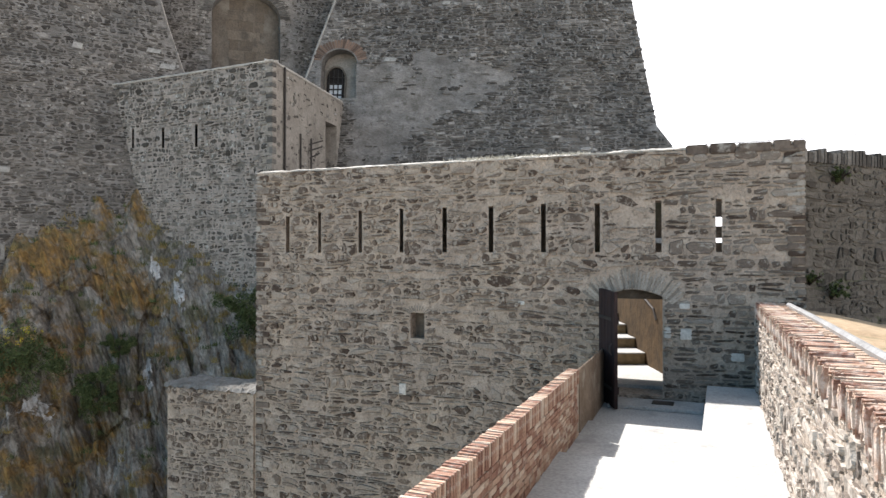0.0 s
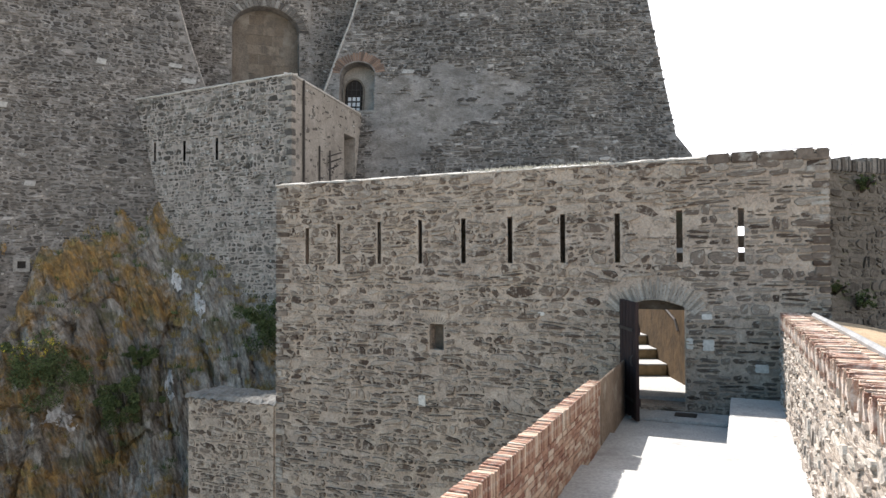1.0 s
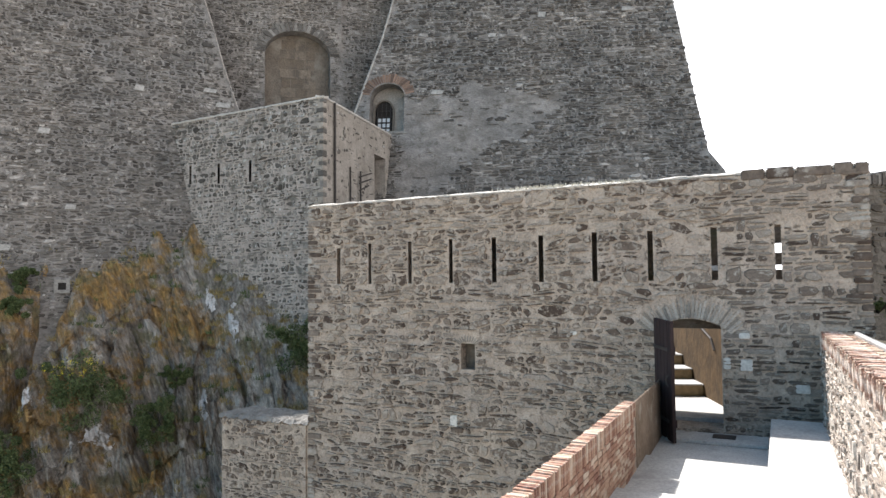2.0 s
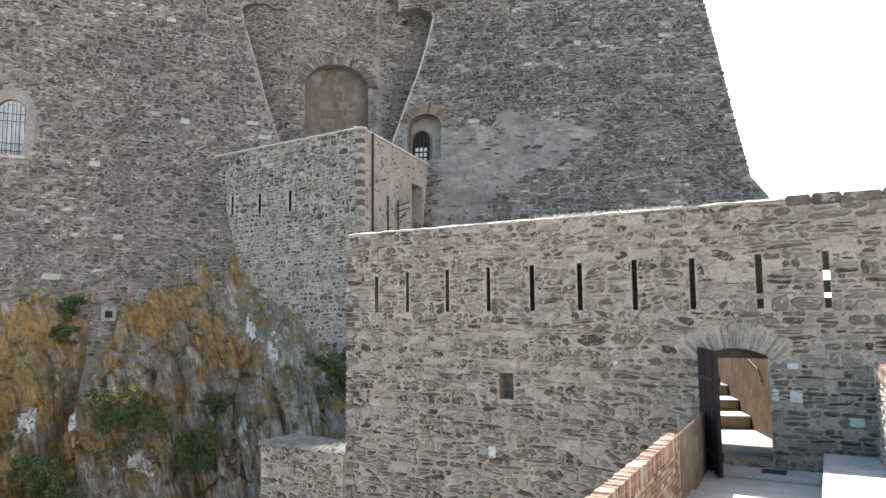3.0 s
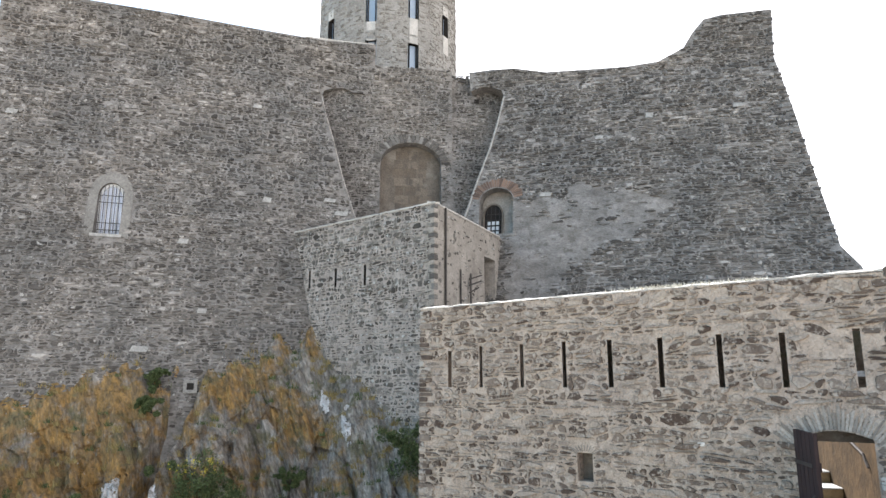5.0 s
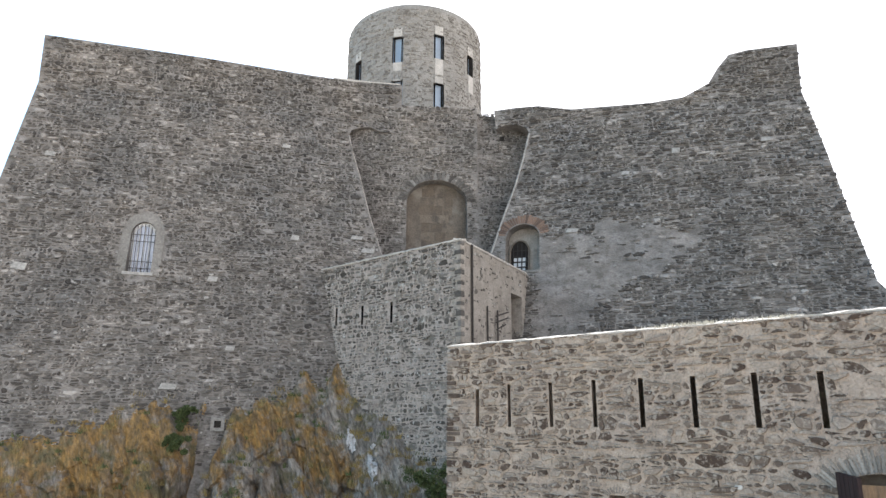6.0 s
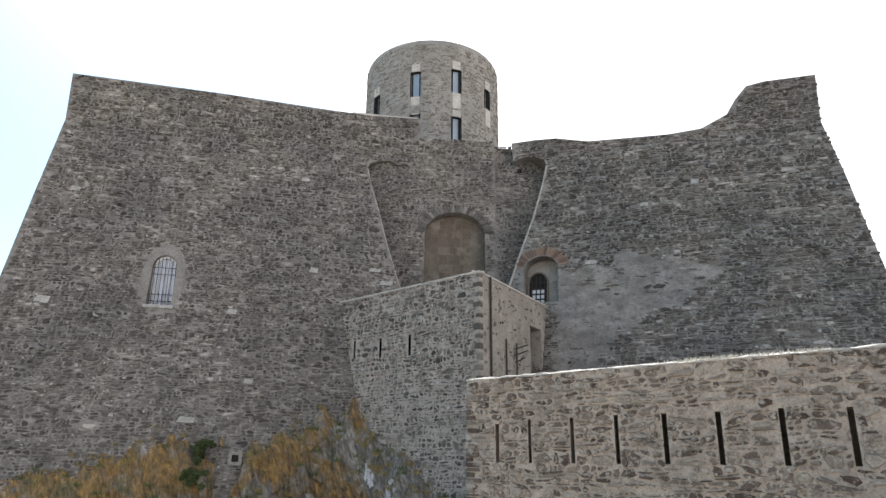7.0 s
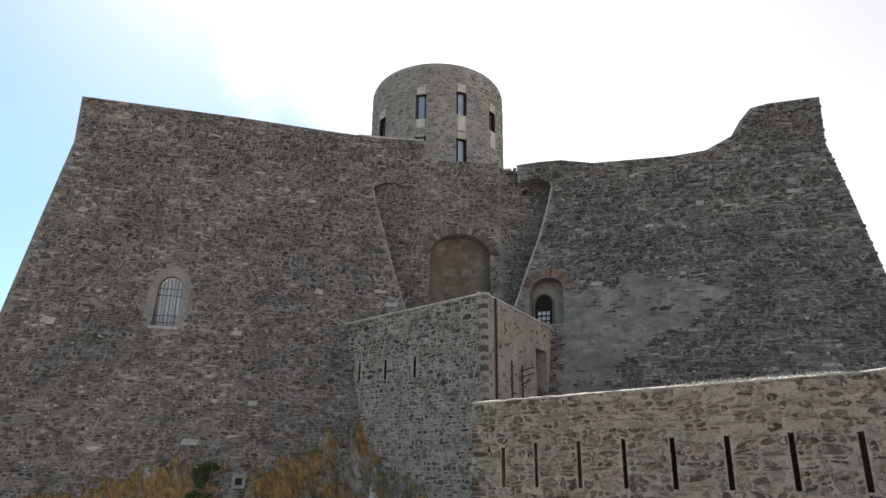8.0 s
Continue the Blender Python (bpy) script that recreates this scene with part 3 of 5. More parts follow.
def fort_stones():
    st = courses(-1.6, 17.3, E0 - 1.5, E0 + 17.95, (0.08, 0.16), (0.18, 0.46), 11)
    cw, ch = (5.10 + 6.10) / 2, E0 + 7.5
    near = (((st[:, 0] - cw) / 0.98) ** 2 + ((st[:, 1] - ch) / 1.72) ** 2) < 1
    inset = LEFT_OUT
    ok = in_poly(st[:, 0] - st[:, 2], st[:, 1], inset) & in_poly(st[:, 0] + st[:, 2], st[:, 1], inset) & in_poly(st[:, 0], st[:, 1] + st[:, 3], inset) & ~near
    stone_field("stonework", st[ok], face_np(LEFT_O, LEFT_D, LEFT_N), M_FORT_STONE, WALL_L, 1, 0.016, 0.05, 0.82, 1.35, 0.17)
    st = courses(-1.2, 17.5, E0 + 2.5, E0 + 18.0, (0.075, 0.15), (0.22, 0.58), 12)
    rng = np.random.default_rng(5)
    u, z = st[:, 0], st[:, 1] - E0
    lump = np.sin(u * 1.3) * 0.35 + np.sin(u * 3.1 + z) * 0.25
    patch = (z < 9.0 + lump) & (u > 2.6) & (u < 9.6) & (z > 4.2 + (u - 3.6) * 0.66 + 0.6 * lump)
    patch |= (z < 7.4) & (z > 3) & (u > 2.2 + 0.3 * lump) & (u < 4.6 + lump)
    near = (np.abs(u - 1.54) < 1.0) & (z > 6.9) & (z < 9.95)
    ok = in_poly(st[:, 0] - st[:, 2], st[:, 1], RIGHT_OUT) & in_poly(st[:, 0] + st[:, 2] + 0.03, st[:, 1], RIGHT_OUT) & in_poly(st[:, 0], st[:, 1] + st[:, 3], RIGHT_OUT) & ~near & ~(patch & (rng.random(len(u)) < 0.93))
    stone_field("stonework", st[ok], face_np(RIGHT_O, RIGHT_D, RIGHT_N), M_FORT_STONE, WALL_R, 2, 0.012, 0.05, 0.82, 1.2, 0.11)
    # toothed edge of stones up the outer corner
    zs = np.arange(E0 + 5.9, E0 + 17.9, 0.27)
    zs = zs + rng.uniform(-0.06, 0.06, len(zs))
    ue = np.interp(zs - E0, [5.7, 8.4, 12.4, ZC - E0, 18.02], [15.95, 15.62, 15.21, 14.8, 14.9])
    hw, hh = rng.uniform(0.12, 0.3, len(zs)), rng.uniform(0.05, 0.1, len(zs))
    o = np.zeros(len(zs))
    edge = np.stack([ue - hw + rng.uniform(-0.03, 0.07, len(zs)), zs, hw, hh, -hh, hh, -hh, hh, o, o], axis=1)
    stone_field("stonework", edge, face_np(RIGHT_O, RIGHT_D, RIGHT_N), M_FORT_STONE, WALL_R, 9, 0.004, 0.06, 0.9, 0.7)
    st = courses(-3.2, 7.5, E0 + 5, E0 + 16.5, (0.07, 0.14), (0.16, 0.45), 13)
    near = (np.abs(st[:, 0] - 1.75) < 1.68) & (st[:, 1] < E0 + 11.3)
    near |= (((st[:, 0] - 1.75) / 1.75) ** 2 + ((st[:, 1] - E0 - 11.3) / 1.3) ** 2) < 1
    a, b = st[:, 0] - st[:, 2], st[:, 0] + st[:, 2]
    ok = in_poly(a, st[:, 1], REC_OUT) & in_poly(b, st[:, 1], REC_OUT) & ~near
    stone_field("stonework", st[ok], rec_np, M_FORT_STONE, WALL_REC, 3, 0.016, 0.04, 0.8, 1.3)
    stone_field("stonework", st[a > PIER_R + 0.02], lambda u, z, o: rec_np(u, z, o - LEAN * np.maximum(0, z - LEAN_Z)), M_FORT_STONE, WALL_REC, 14, 0.016, 0.04, 0.8, 1.3)



fort_stones()


def voussoirs(name, mid, spring, rx, rz, depth, n, mapf, out, material, parent, a0=0.0, a1=math.pi, thick=0.6):
    """A ring of narrow arch stones, each a piece."""
    for k in range(n):
        a, b = a0 + (a1 - a0) * (k + 0.12) / n, a0 + (a1 - a0) * (k + 0.88) / n
        d = depth * random.uniform(0.8, 1.15)
        pts = [(mid - (rx + e) * math.cos(t), spring + (rz + e) * math.sin(t)) for t, e in ((a, 0.01), (b, 0.01), (b, d), (a, d))]
        bm = bmesh.new()
        o = out * random.uniform(0.6, 1.3)
        f = [bm.verts.new(mapf(u, z, o)) for u, z in pts]
        g = [bm.verts.new(mapf(u, z, -thick * 0.2)) for u, z in pts]
        bm.faces.new(f)
        for i in range(4):
            bm.faces.new((f[i], f[(i + 1) % 4], g[(i + 1) % 4], g[i]))
        bmesh.ops.recalc_face_normals(bm, faces=bm.faces)
        ob = part(name, bm, material)
        if parent is not None:
            under(ob, parent)


voussoirs("arch_stone", 1.75, E0 + 11.3, 1.57, 1.14, 0.42, 26, rec, 0.04, M_FORT_PIECE, WALL_REC)
voussoirs("arch_brick", 1.54, E0 + 8.85, 0.86, 0.74, 0.42, 24, right_map, 0.05, M_REDBRICK, WALL_R, 0.15, math.pi - 0.15)

# pale mortar beads down the edges of the recess
tube("edge_bead", [left_map(u, z, 0.01) for u, z in ((14.51, E0 + 14.5), (14.70, E0 + 13.47), (15.04, E0 + 12.1), (15.51, E0 + 9.9), (16.02, E0 + 8.0), (16.6, E0 + 6.6))], 0.035, M_BOX, WALL_L)
tube("edge_bead", [right_map(u, z, 0.01) for u, z in ((1.76, E0 + 14.9), (1.48, E0 + 13.35), (1.13, E0 + 11.85), (0.59, E0 + 10.1), (0.08, E0 + 8.3), (-0.5, E0 + 6.6))], 0.055, M_PALE_RUBBLE, WALL_R)


def flat_loop(loop, mapf, out):
    bm = bmesh.new()
    bm.faces.new([bm.verts.new(mapf(u, z, out)) for u, z in loop])
    return bm


def upright(u, z, out=0.0):
    """The window stands upright in the battered wall."""
    p = left_map(u, E0 + 8.4, out)
    return Vector((p.x, p.y, z))


def left_window():
    th = under(part("window", flat_loop(arch_loop(5.0, 6.2, E0 + 6.1, E0 + 8.05, E0 + 8.72), upright, -0.30), M_GLASS), fort)
    th["label"] = "tall arched window with pale blinds behind iron bars"
    grow = arch_loop(4.74, 6.46, E0 + 6.05, E0 + 8.1, E0 + 9.1)
    under(part("surround", ring_strip(grow, WIN_L, left_map, -0.05, 0.03), M_SURROUND, None, "grey-brown rendered surround"), th)
    inner = arch_loop(5.19, 6.01, E0 + 6.3, E0 + 8.0, E0 + 8.5)
    under(part("frame", ring_strip(arch_loop(5.06, 6.14, E0 + 6.15, E0 + 8.05, E0 + 8.66), inner, upright, -0.30, -0.22), M_LINEN, None, "white painted frame"), th)
    under(prism("bottom_rail", [upright(5.06, E0 + 6.2, -0.2), upright(6.14, E0 + 6.2, -0.2), upright(6.14, E0 + 6.34, -0.2), upright(5.06, E0 + 6.34, -0.2)], -LEFT_N * 0.1, M_LINEN), th)
    for k in range(3):
        u = 5.39 + 0.21 * k
        tube("mullion", [upright(u, E0 + 6.3, -0.26), upright(u, E0 + 8.45, -0.26)], 0.022, M_LINEN, th, 4)
    for k in range(7):
        u = 5.16 + 0.88 * k / 6
        ztop = E0 + 8.02 + 0.52 * math.sqrt(max(0, 1 - ((u - 5.6) / 0.52) ** 2))
        tube("bar", [upright(u, E0 + 6.25, -0.1), upright(u, ztop, -0.1)], 0.014, M_IRON, th)
    for z in (6.55, 6.85, 7.75, 8.05):
        tube("crossbar", [upright(5.08, E0 + z, -0.1), upright(6.12, E0 + z, -0.1)], 0.016, M_IRON, th)
    under(prism("sill", [left_map(5.0, E0 + 6.12, 0.04), left_map(6.2, E0 + 6.12, 0.04), left_map(6.2, E0 + 6.25, 0.04), left_map(5.0, E0 + 6.25, 0.04)], -LEFT_N * 1.3, M_PALE_RUBBLE), th)


left_window()


def right_window():
    th = under(part("window", flat_loop(arch_loop(0.72, 2.36, E0 + 7.1, E0 + 8.85, E0 + 9.55), right_map, -0.75), M_BOX_WARM), fort)
    th["label"] = "small barred arched window in a rendered splayed niche"
    hole = arch_loop(0.86, 1.72, E0 + 7.12, E0 + 8.25, E0 + 8.82)
    # dark sheet for the shade inside the window
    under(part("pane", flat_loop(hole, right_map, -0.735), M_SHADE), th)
    grow = arch_loop(0.80, 1.79, E0 + 7.05, E0 + 8.25, E0 + 8.9)
    under(part("reveal", ring_strip(grow, hole, right_map, -0.735, -0.60), M_PLASTER), th)
    # white squares stand for daylight showing in the lower panes
    for k in range(3):
        for r in range(3):
            u, z = 1.08 + 0.21 * k, E0 + 7.22 + 0.27 * r
            under(part("light", flat_loop([(u - 0.075, z), (u + 0.075, z), (u + 0.075, z + 0.19), (u - 0.075, z + 0.19)], right_map, -0.728), M_LINEN), th)
    for u in (0.975, 1.185, 1.395, 1.6):
        tube("bar", [right_map(u, E0 + 7.12, -0.66), right_map(u, E0 + 8.7, -0.66)], 0.02, M_IRON, th)
    for z in (7.45, 7.72, 8.0, 8.3):
        tube("crossbar", [right_map(0.86, E0 + z, -0.66), right_map(1.72, E0 + z, -0.66)], 0.018, M_IRON, th)
    under(prism("sill", [right_map(0.6, E0 + 6.98, 0.03), right_map(2.5, E0 + 6.98, 0.03), right_map(2.5, E0 + 7.1, 0.03), right_map(0.6, E0 + 7.1, 0.03)], -RIGHT_N * 0.7, M_SURROUND), th)
    grow = arch_loop(0.5, 2.56, E0 + 7.1, E0 + 8.85, E0 + 9.62)
    under(part("surround", ring_strip(grow, WIN_R, right_map, -0.05, 0.025), M_FORT_MORTAR), th)


right_window()

# single pale blocks in the walls
for mapf, wall, spots in ((left_map, WALL_L, ((12.02, 8.4, .2, .13), (14.88, 8.64, .3, .1), (15.4, 8.0, .34, .12), (1.16, 6.23, .3, .17), (8.62, 6.13, .22, .12), (1.25, 11.67, .24, .12), (9.6, 3.1, .2, .1), (11.4, 13.4, .22, .1), (7.4, 1.5, .35, .12))),
                          (right_map, WALL_R, ((8.9, 12.9, .2, .14), (3.9, 9.0, .3, .1), (12.9, 13.0, .25, .1), (6.5, 11.9, .2, .1)))):
    for u, z, a, b in spots:
        bm = bmesh.new()
        ring = [(u - a, z - b), (u + a * 0.8, z - b * 1.1), (u + a, z + b * 0.7), (u - a * 0.7, z + b)]
        f = [bm.verts.new(mapf(p, E0 + q, 0.06)) for p, q in ring]
        g2 = [bm.verts.new(mapf(p, E0 + q, -0.02)) for p, q in ring]
        bm.faces.new(f)
        for i in range(4):
            bm.faces.new((f[i], f[(i + 1) % 4], g2[(i + 1) % 4], g2[i]))
        bmesh.ops.recalc_face_normals(bm, faces=bm.faces)
        under(part("pale_stone", bm, M_PALE_RUBBLE), wall)

# square drain spout and putlog holes, each hole's shade a dark sheet on the wall
def wall_hole(mapf, u, z, a, wall, framed):
    if framed:
        ring_o, ring_i = [(u - 2 * a, z - 2 * a), (u - 2 * a, z + 2 * a), (u + 2 * a, z + 2 * a), (u + 2 * a, z - 2 * a), (u - 2 * a, z - 2 * a)], [(u - a, z - a), (u - a, z + a), (u + a, z + a), (u + a, z - a), (u - a, z - a)]
        f = under(part("drain_frame", ring_strip(ring_o, ring_i, mapf, -0.05, 0.12), M_SURROUND), wall)
    bm = bmesh.new()
    bm.faces.new([bm.verts.new(mapf(p, q, 0.05)) for p, q in ((u - a, z - a), (u + a, z - a), (u + a, z + a), (u - a, z + a))])
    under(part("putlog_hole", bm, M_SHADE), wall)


wall_hole(left_map, DRAIN[0], E0 + DRAIN[1], 0.13, WALL_L, True)
for u, z in ((6.8, 13.2), (10.4, 10.3), (3.2, 11.0)):
    wall_hole(left_map, u, E0 + z, 0.07, WALL_L, False)
for u, z in ((5.2, 13.2), (9.8, 11.2)):
    wall_hole(right_map, u, E0 + z, 0.07, WALL_R, False)
wall_hole(lambda u, z, o: rec(u, z, o - LEAN * (z - LEAN_Z)), 5.3, E0 + 15.1, 0.13, WALL_REC, False)

# ------------------------------------------------------------------ round tower
TOW, TOW_R, TOW_TOP = Vector((-13.42, 39.85, 0)), 4.53, EYE + 25.9


def tow_map(a, z, out=0.0):
    """a: degrees round the tower, 0 towards the bridge."""
    t = radians(a - 90 + 18.5)
    return Vector((TOW.x + (TOW_R + out) * math.cos(t), TOW.y + (TOW_R + out) * math.sin(t), z))


def tow_np(u, z, out):
    t = u / TOW_R - math.pi / 2 + radians(18.5)
    return np.stack([TOW.x + (TOW_R + out) * np.cos(t), TOW.y + (TOW_R + out) * np.sin(t), z], axis=-1)


def tower():
    th = empty("round_tower", pose(TOW.x, TOW.y, EYE + 10), "round brown stone tower with narrow blue-glazed windows", "tower")
    slits = [(-13.5, 23.45, 21.7), (19.5, 23.75, 22.1), (-13.5, 20.5, 18.8), (19.5, 20.4, 18.8), (-52.5, 22.6, 20.8), (52.5, 23.2, 21.8)]
    n, prof_top = 120, [(0, TOW_TOP - 0.5), (-0.04, TOW_TOP - 0.25), (-0.16, TOW_TOP - 0.06), (-0.4, TOW_TOP)]
    zs = sorted({EYE + 10, *[EYE + s[1] for s in slits], *[EYE + s[2] for s in slits]})
    bm = bmesh.new()
    def ang(i):
        return -180 + 360 * i / n
    def ringv(z, out=0.0):
        return [bm.verts.new(tow_map(ang(i), z, out)) for i in range(n)]
    rings = [(z, ringv(z)) for z in zs] + [(z, ringv(z, o)) for o, z in prof_top]
    for (za, a), (zb, b) in zip(rings, rings[1:]):
        for i in range(n):
            mid, mz = ang(i) + 180 / n, (za + zb) / 2
            if any(abs(mid - s[0]) < 3.6 and EYE + s[2] < mz < EYE + s[1] for s in slits):
                continue
            bm.faces.new((a[i], a[(i + 1) % n], b[(i + 1) % n], b[i]))
    bm.faces.new(rings[-1][1])
    under(part("tower_wall", bm, M_TOWER), th)
    for a, z1, z0 in slits:
        z0, z1 = EYE + z0, EYE + z1
        w = under(part("window", flat_loop([(a - 5, z0), (a + 5, z0), (a + 5, z1), (a - 5, z1)], tow_map, -0.25), M_BLUEGLASS), th)
        # reveals coloured near black for the shade in the slit
        for p, q in (((a - 3.05, z0), (a - 3.05, z1)), ((a + 3.05, z0), (a + 3.05, z1)), ((a - 3.05, z1), (a + 3.05, z1)), ((a - 3.05, z0), (a + 3.05, z0))):
            b2 = bmesh.new()
            vs = [b2.verts.new(tow_map(*p, 0.01)), b2.verts.new(tow_map(*q, 0.01)), b2.verts.new(tow_map(*q, -0.3)), b2.verts.new(tow_map(*p, -0.3))]
            b2.faces.new(vs)
            under(part("reveal", b2, M_SHADE), w)
        for lo, hi in ((z0 - 1.25, z0 - 0.02), (z1 + 0.02, z1 + 0.6)):
            b2 = ring_strip([(a - 3.4, lo), (a - 3.4, hi)], [(a + 3.4, lo), (a + 3.4, hi)], tow_map, -0.05, 0.035)
            under(part("apron", b2, M_CAP, None, "pale stone apron below the window"), w)
    st = courses(-7.5, 7.5, EYE + 15, TOW_TOP - 0.55, (0.08, 0.15), (0.14, 0.38), 21)
    deg = np.degrees(st[:, 0] / TOW_R)
    ok = np.ones(len(st), bool)
    for a, z1, z0 in slits:
        ok &= ~((np.abs(deg - a) < 5.6) & (st[:, 1] > EYE + z0 - 1.3) & (st[:, 1] < EYE + z1 + 0.1))
    ok &= np.random.default_rng(3).random(len(st)) < 0.6
    stone_field("stonework", st[ok], tow_np, M_TOWER_STONE, th, 4, 0.014, 0.035)
    return th


tower()
# broken parapet stub beside the tower
stub = under(prism("parapet_stub", [left_map(13.6, E0 + 17.7), left_map(17.25, E0 + 17.8), left_map(17.2, E0 + 17.96), left_map(15.5, E0 + 17.86), left_map(13.6, E0 + 17.82)], -LEFT_N * 0.9, M_CAP, None, "pale broken coping"), fort)

# ------------------------------------------------------------------ guardhouse
BC, BL, BR = Vector((-6.18, 24.02, 0)), Vector((-13.7, 27.55, 0)), Vector((-4.72, 30.6, 0))
BOX_TOP = EYE + 6.86
GH_L = Matrix.Translation(BL) @ Matrix.Rotation(math.atan2(BC.y - BL.y, BC.x - BL.x), 4, 'Z')
GH_R = Matrix.Translation(BC) @ Matrix.Rotation(math.atan2(BR.y - BC.y, BR.x - BC.x), 4, 'Z')
LEN_L, LEN_R = (BC - BL).length, (BR - BC).length


def local_map(m):
    return lambda u, z, out=0.0: m @ Vector((u, -out, z))


def local_np(m):
    a = np.array(m)
    def f(u, z, out):
        p = np.stack([u, -out, z], axis=-1)
        return p @ a[:3, :3].T + a[:3, 3]
    return f


def guardhouse():
    th = empty("guardhouse", pose(BC.x, BC.y, EYE - 6), "square rubble guardhouse with slit loopholes beside the fort", "building")
    loops = [(1.29, 4.22, 5.01), (2.95, 4.11, 4.92), (4.68, 4.04, 4.89)]
    holes_l = [(u - 0.065, u + 0.065, EYE + a, EYE + b) for u, a, b in loops]
    w = holed_wall(-2.5, LEN_L - 0.45, EYE - 12, BOX_TOP, 0, 0.6, holes_l, M_BOX, "front_wall")
    for v in w.data.vertices:
        for u, a, b in loops:
            if v.co.y > 0.5 and abs(abs(v.co.x - u) - 0.065) < 0.002 and EYE + a - 0.01 < v.co.z < EYE + b + 0.01:
                v.co.x += math.copysign(0.66, v.co.x - u)
    w.data.transform(GH_L)
    front = under(w, th)
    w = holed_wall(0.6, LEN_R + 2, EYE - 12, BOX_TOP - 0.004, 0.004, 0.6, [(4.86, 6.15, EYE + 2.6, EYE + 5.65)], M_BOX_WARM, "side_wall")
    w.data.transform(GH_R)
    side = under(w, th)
    da, db = (BL - BC).normalized(), (BR - BC).normalized()
    mitre = [BC, BC + db * 0.6, BC + db * 0.6 + da * 0.45, BC + da * 0.45]
    under(prism("corner_render", [Vector((p.x, p.y, EYE - 12)) for p in mitre], (0, 0, BOX_TOP - EYE + 12), M_BOX_WARM), th)
    under(prism("roof", [Vector((p.x, p.y, BOX_TOP - 0.5)) for p in (BC + Vector((0, 0.7, 0)), BR + Vector((-0.4, 0.5, 0)), BR + Vector((-3, 3, 0)), BL + Vector((0.5, 1.0, 0)))], (0, 0, 0.35), M_CAP), th)
    for m, length in ((GH_L, LEN_L), (GH_R, LEN_R)):
        b2 = box_bm(-0.03, length + 0.03, -0.02, 0.3, BOX_TOP + (0.002 if m is GH_L else 0.006), BOX_TOP + 0.02)
        for v in b2.verts:
            if v.co.z > BOX_TOP + 0.01 and v.co.y > 0.2:
                v.co.z += 0.085
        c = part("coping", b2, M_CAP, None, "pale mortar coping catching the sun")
        c.data.transform(m)
        under(c, th)
        rim = [m @ Vector((length * k / 40, -0.005 + 0.02 * noise.noise((k * 0.7, 1, 0)), BOX_TOP + 0.012 + 0.025 * noise.noise((k * 0.9, 5, 2)))) for k in range(41)]
        tube("coping_rim", rim, 0.05, M_CAP, th, 8)
    # added dark sheet behind the slits, for the shade inside
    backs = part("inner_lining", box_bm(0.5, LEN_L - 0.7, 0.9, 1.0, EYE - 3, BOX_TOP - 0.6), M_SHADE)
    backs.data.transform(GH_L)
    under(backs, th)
    st = courses(-0.3, LEN_L - 0.1, EYE - 3.5, BOX_TOP, (0.09, 0.17), (0.16, 0.42), 31)
    ok = np.ones(len(st), bool)
    for u, a, b in loops:
        ok &= ~((np.abs(st[:, 0] - u) < 0.2) & (st[:, 1] > EYE + a - 0.05) & (st[:, 1] < EYE + b + 0.05))
    ok &= st[:, 0] < LEN_L - 0.2
    rg8 = np.random.default_rng(8)
    ok &= rg8.random(len(st)) < 0.93
    low = st[:, 1] < EYE + 4.1 + 0.7 * np.sin(st[:, 0] * 0.9) + rg8.normal(0, 0.5, len(st))
    stone_field("stonework", st[ok & ~low], local_np(GH_L), M_BOX_STONE, front, 6, 0.015, 0.04, 0.82, 1.3)
    stone_field("stonework", st[ok & low], local_np(GH_L), M_BOX_STONE, front, 16, 0.026, 0.03, 0.84, 1.3)
    # rough quoins up the corner
    rng = random.Random(4)
    z = EYE - 3
    k = 0
    while z < BOX_TOP - 0.1:
        h = rng.uniform(0.14, 0.26)
        w_ = rng.uniform(0.1, 0.3)
        q = part("quoin", box_bm(LEN_L - w_, LEN_L + 0.02, -0.03, 0.2, z + 0.015, z + h - 0.015, 0.008), M_BOX_WARM if k % 2 else M_FORT_PIECE)
        q.data.transform(GH_L)
        under(q, th)
        z += h
        k += 1
    st = courses(0.3, LEN_R + 0.2, EYE + 2.2, BOX_TOP, (0.10, 0.2), (0.15, 0.4), 32)
    ok = (np.random.default_rng(9).random(len(st)) < 0.22) & ~((np.abs(st[:, 0] - 5.5) < 0.9) & (st[:, 1] < EYE + 5.8))
    stone_field("stonework", st[ok], local_np(GH_R), M_BOX_STONE, side, 7, 0.03, 0.02)
    lm = local_map(GH_R)
    door = under(part("doorway_back", flat_loop([(4.86, EYE + 2.6), (6.15, EYE + 2.6), (6.15, EYE + 5.65), (4.86, EYE + 5.65)], lm, -0.5), M_PLASTER), th)
    tube("rain_pipe", [lm(0.87, BOX_TOP, 0.06), lm(0.87, EYE + 2.0, 0.06)], 0.045, M_IRON, th)
    tube("bracket", [lm(2.27, EYE + 4.65, 0.05), lm(2.27, EYE + 3.2, 0.05)], 0.035, M_IRON, th)
    br = tube("wall_bracket", [lm(3.1, EYE + 4.6, 0.12), lm(3.1, EYE + 3.3, 0.12)], 0.04, M_IRON, th)
    for z_, ln_ in ((4.35, 0.6), (4.1, 0.55), (3.8, 0.3)):
        tube("arm", [lm(3.0, EYE + z_, 0.1), lm(3.1 + ln_, EYE + z_ + 0.25, 0.35)], 0.03, M_IRON, br)


guardhouse()

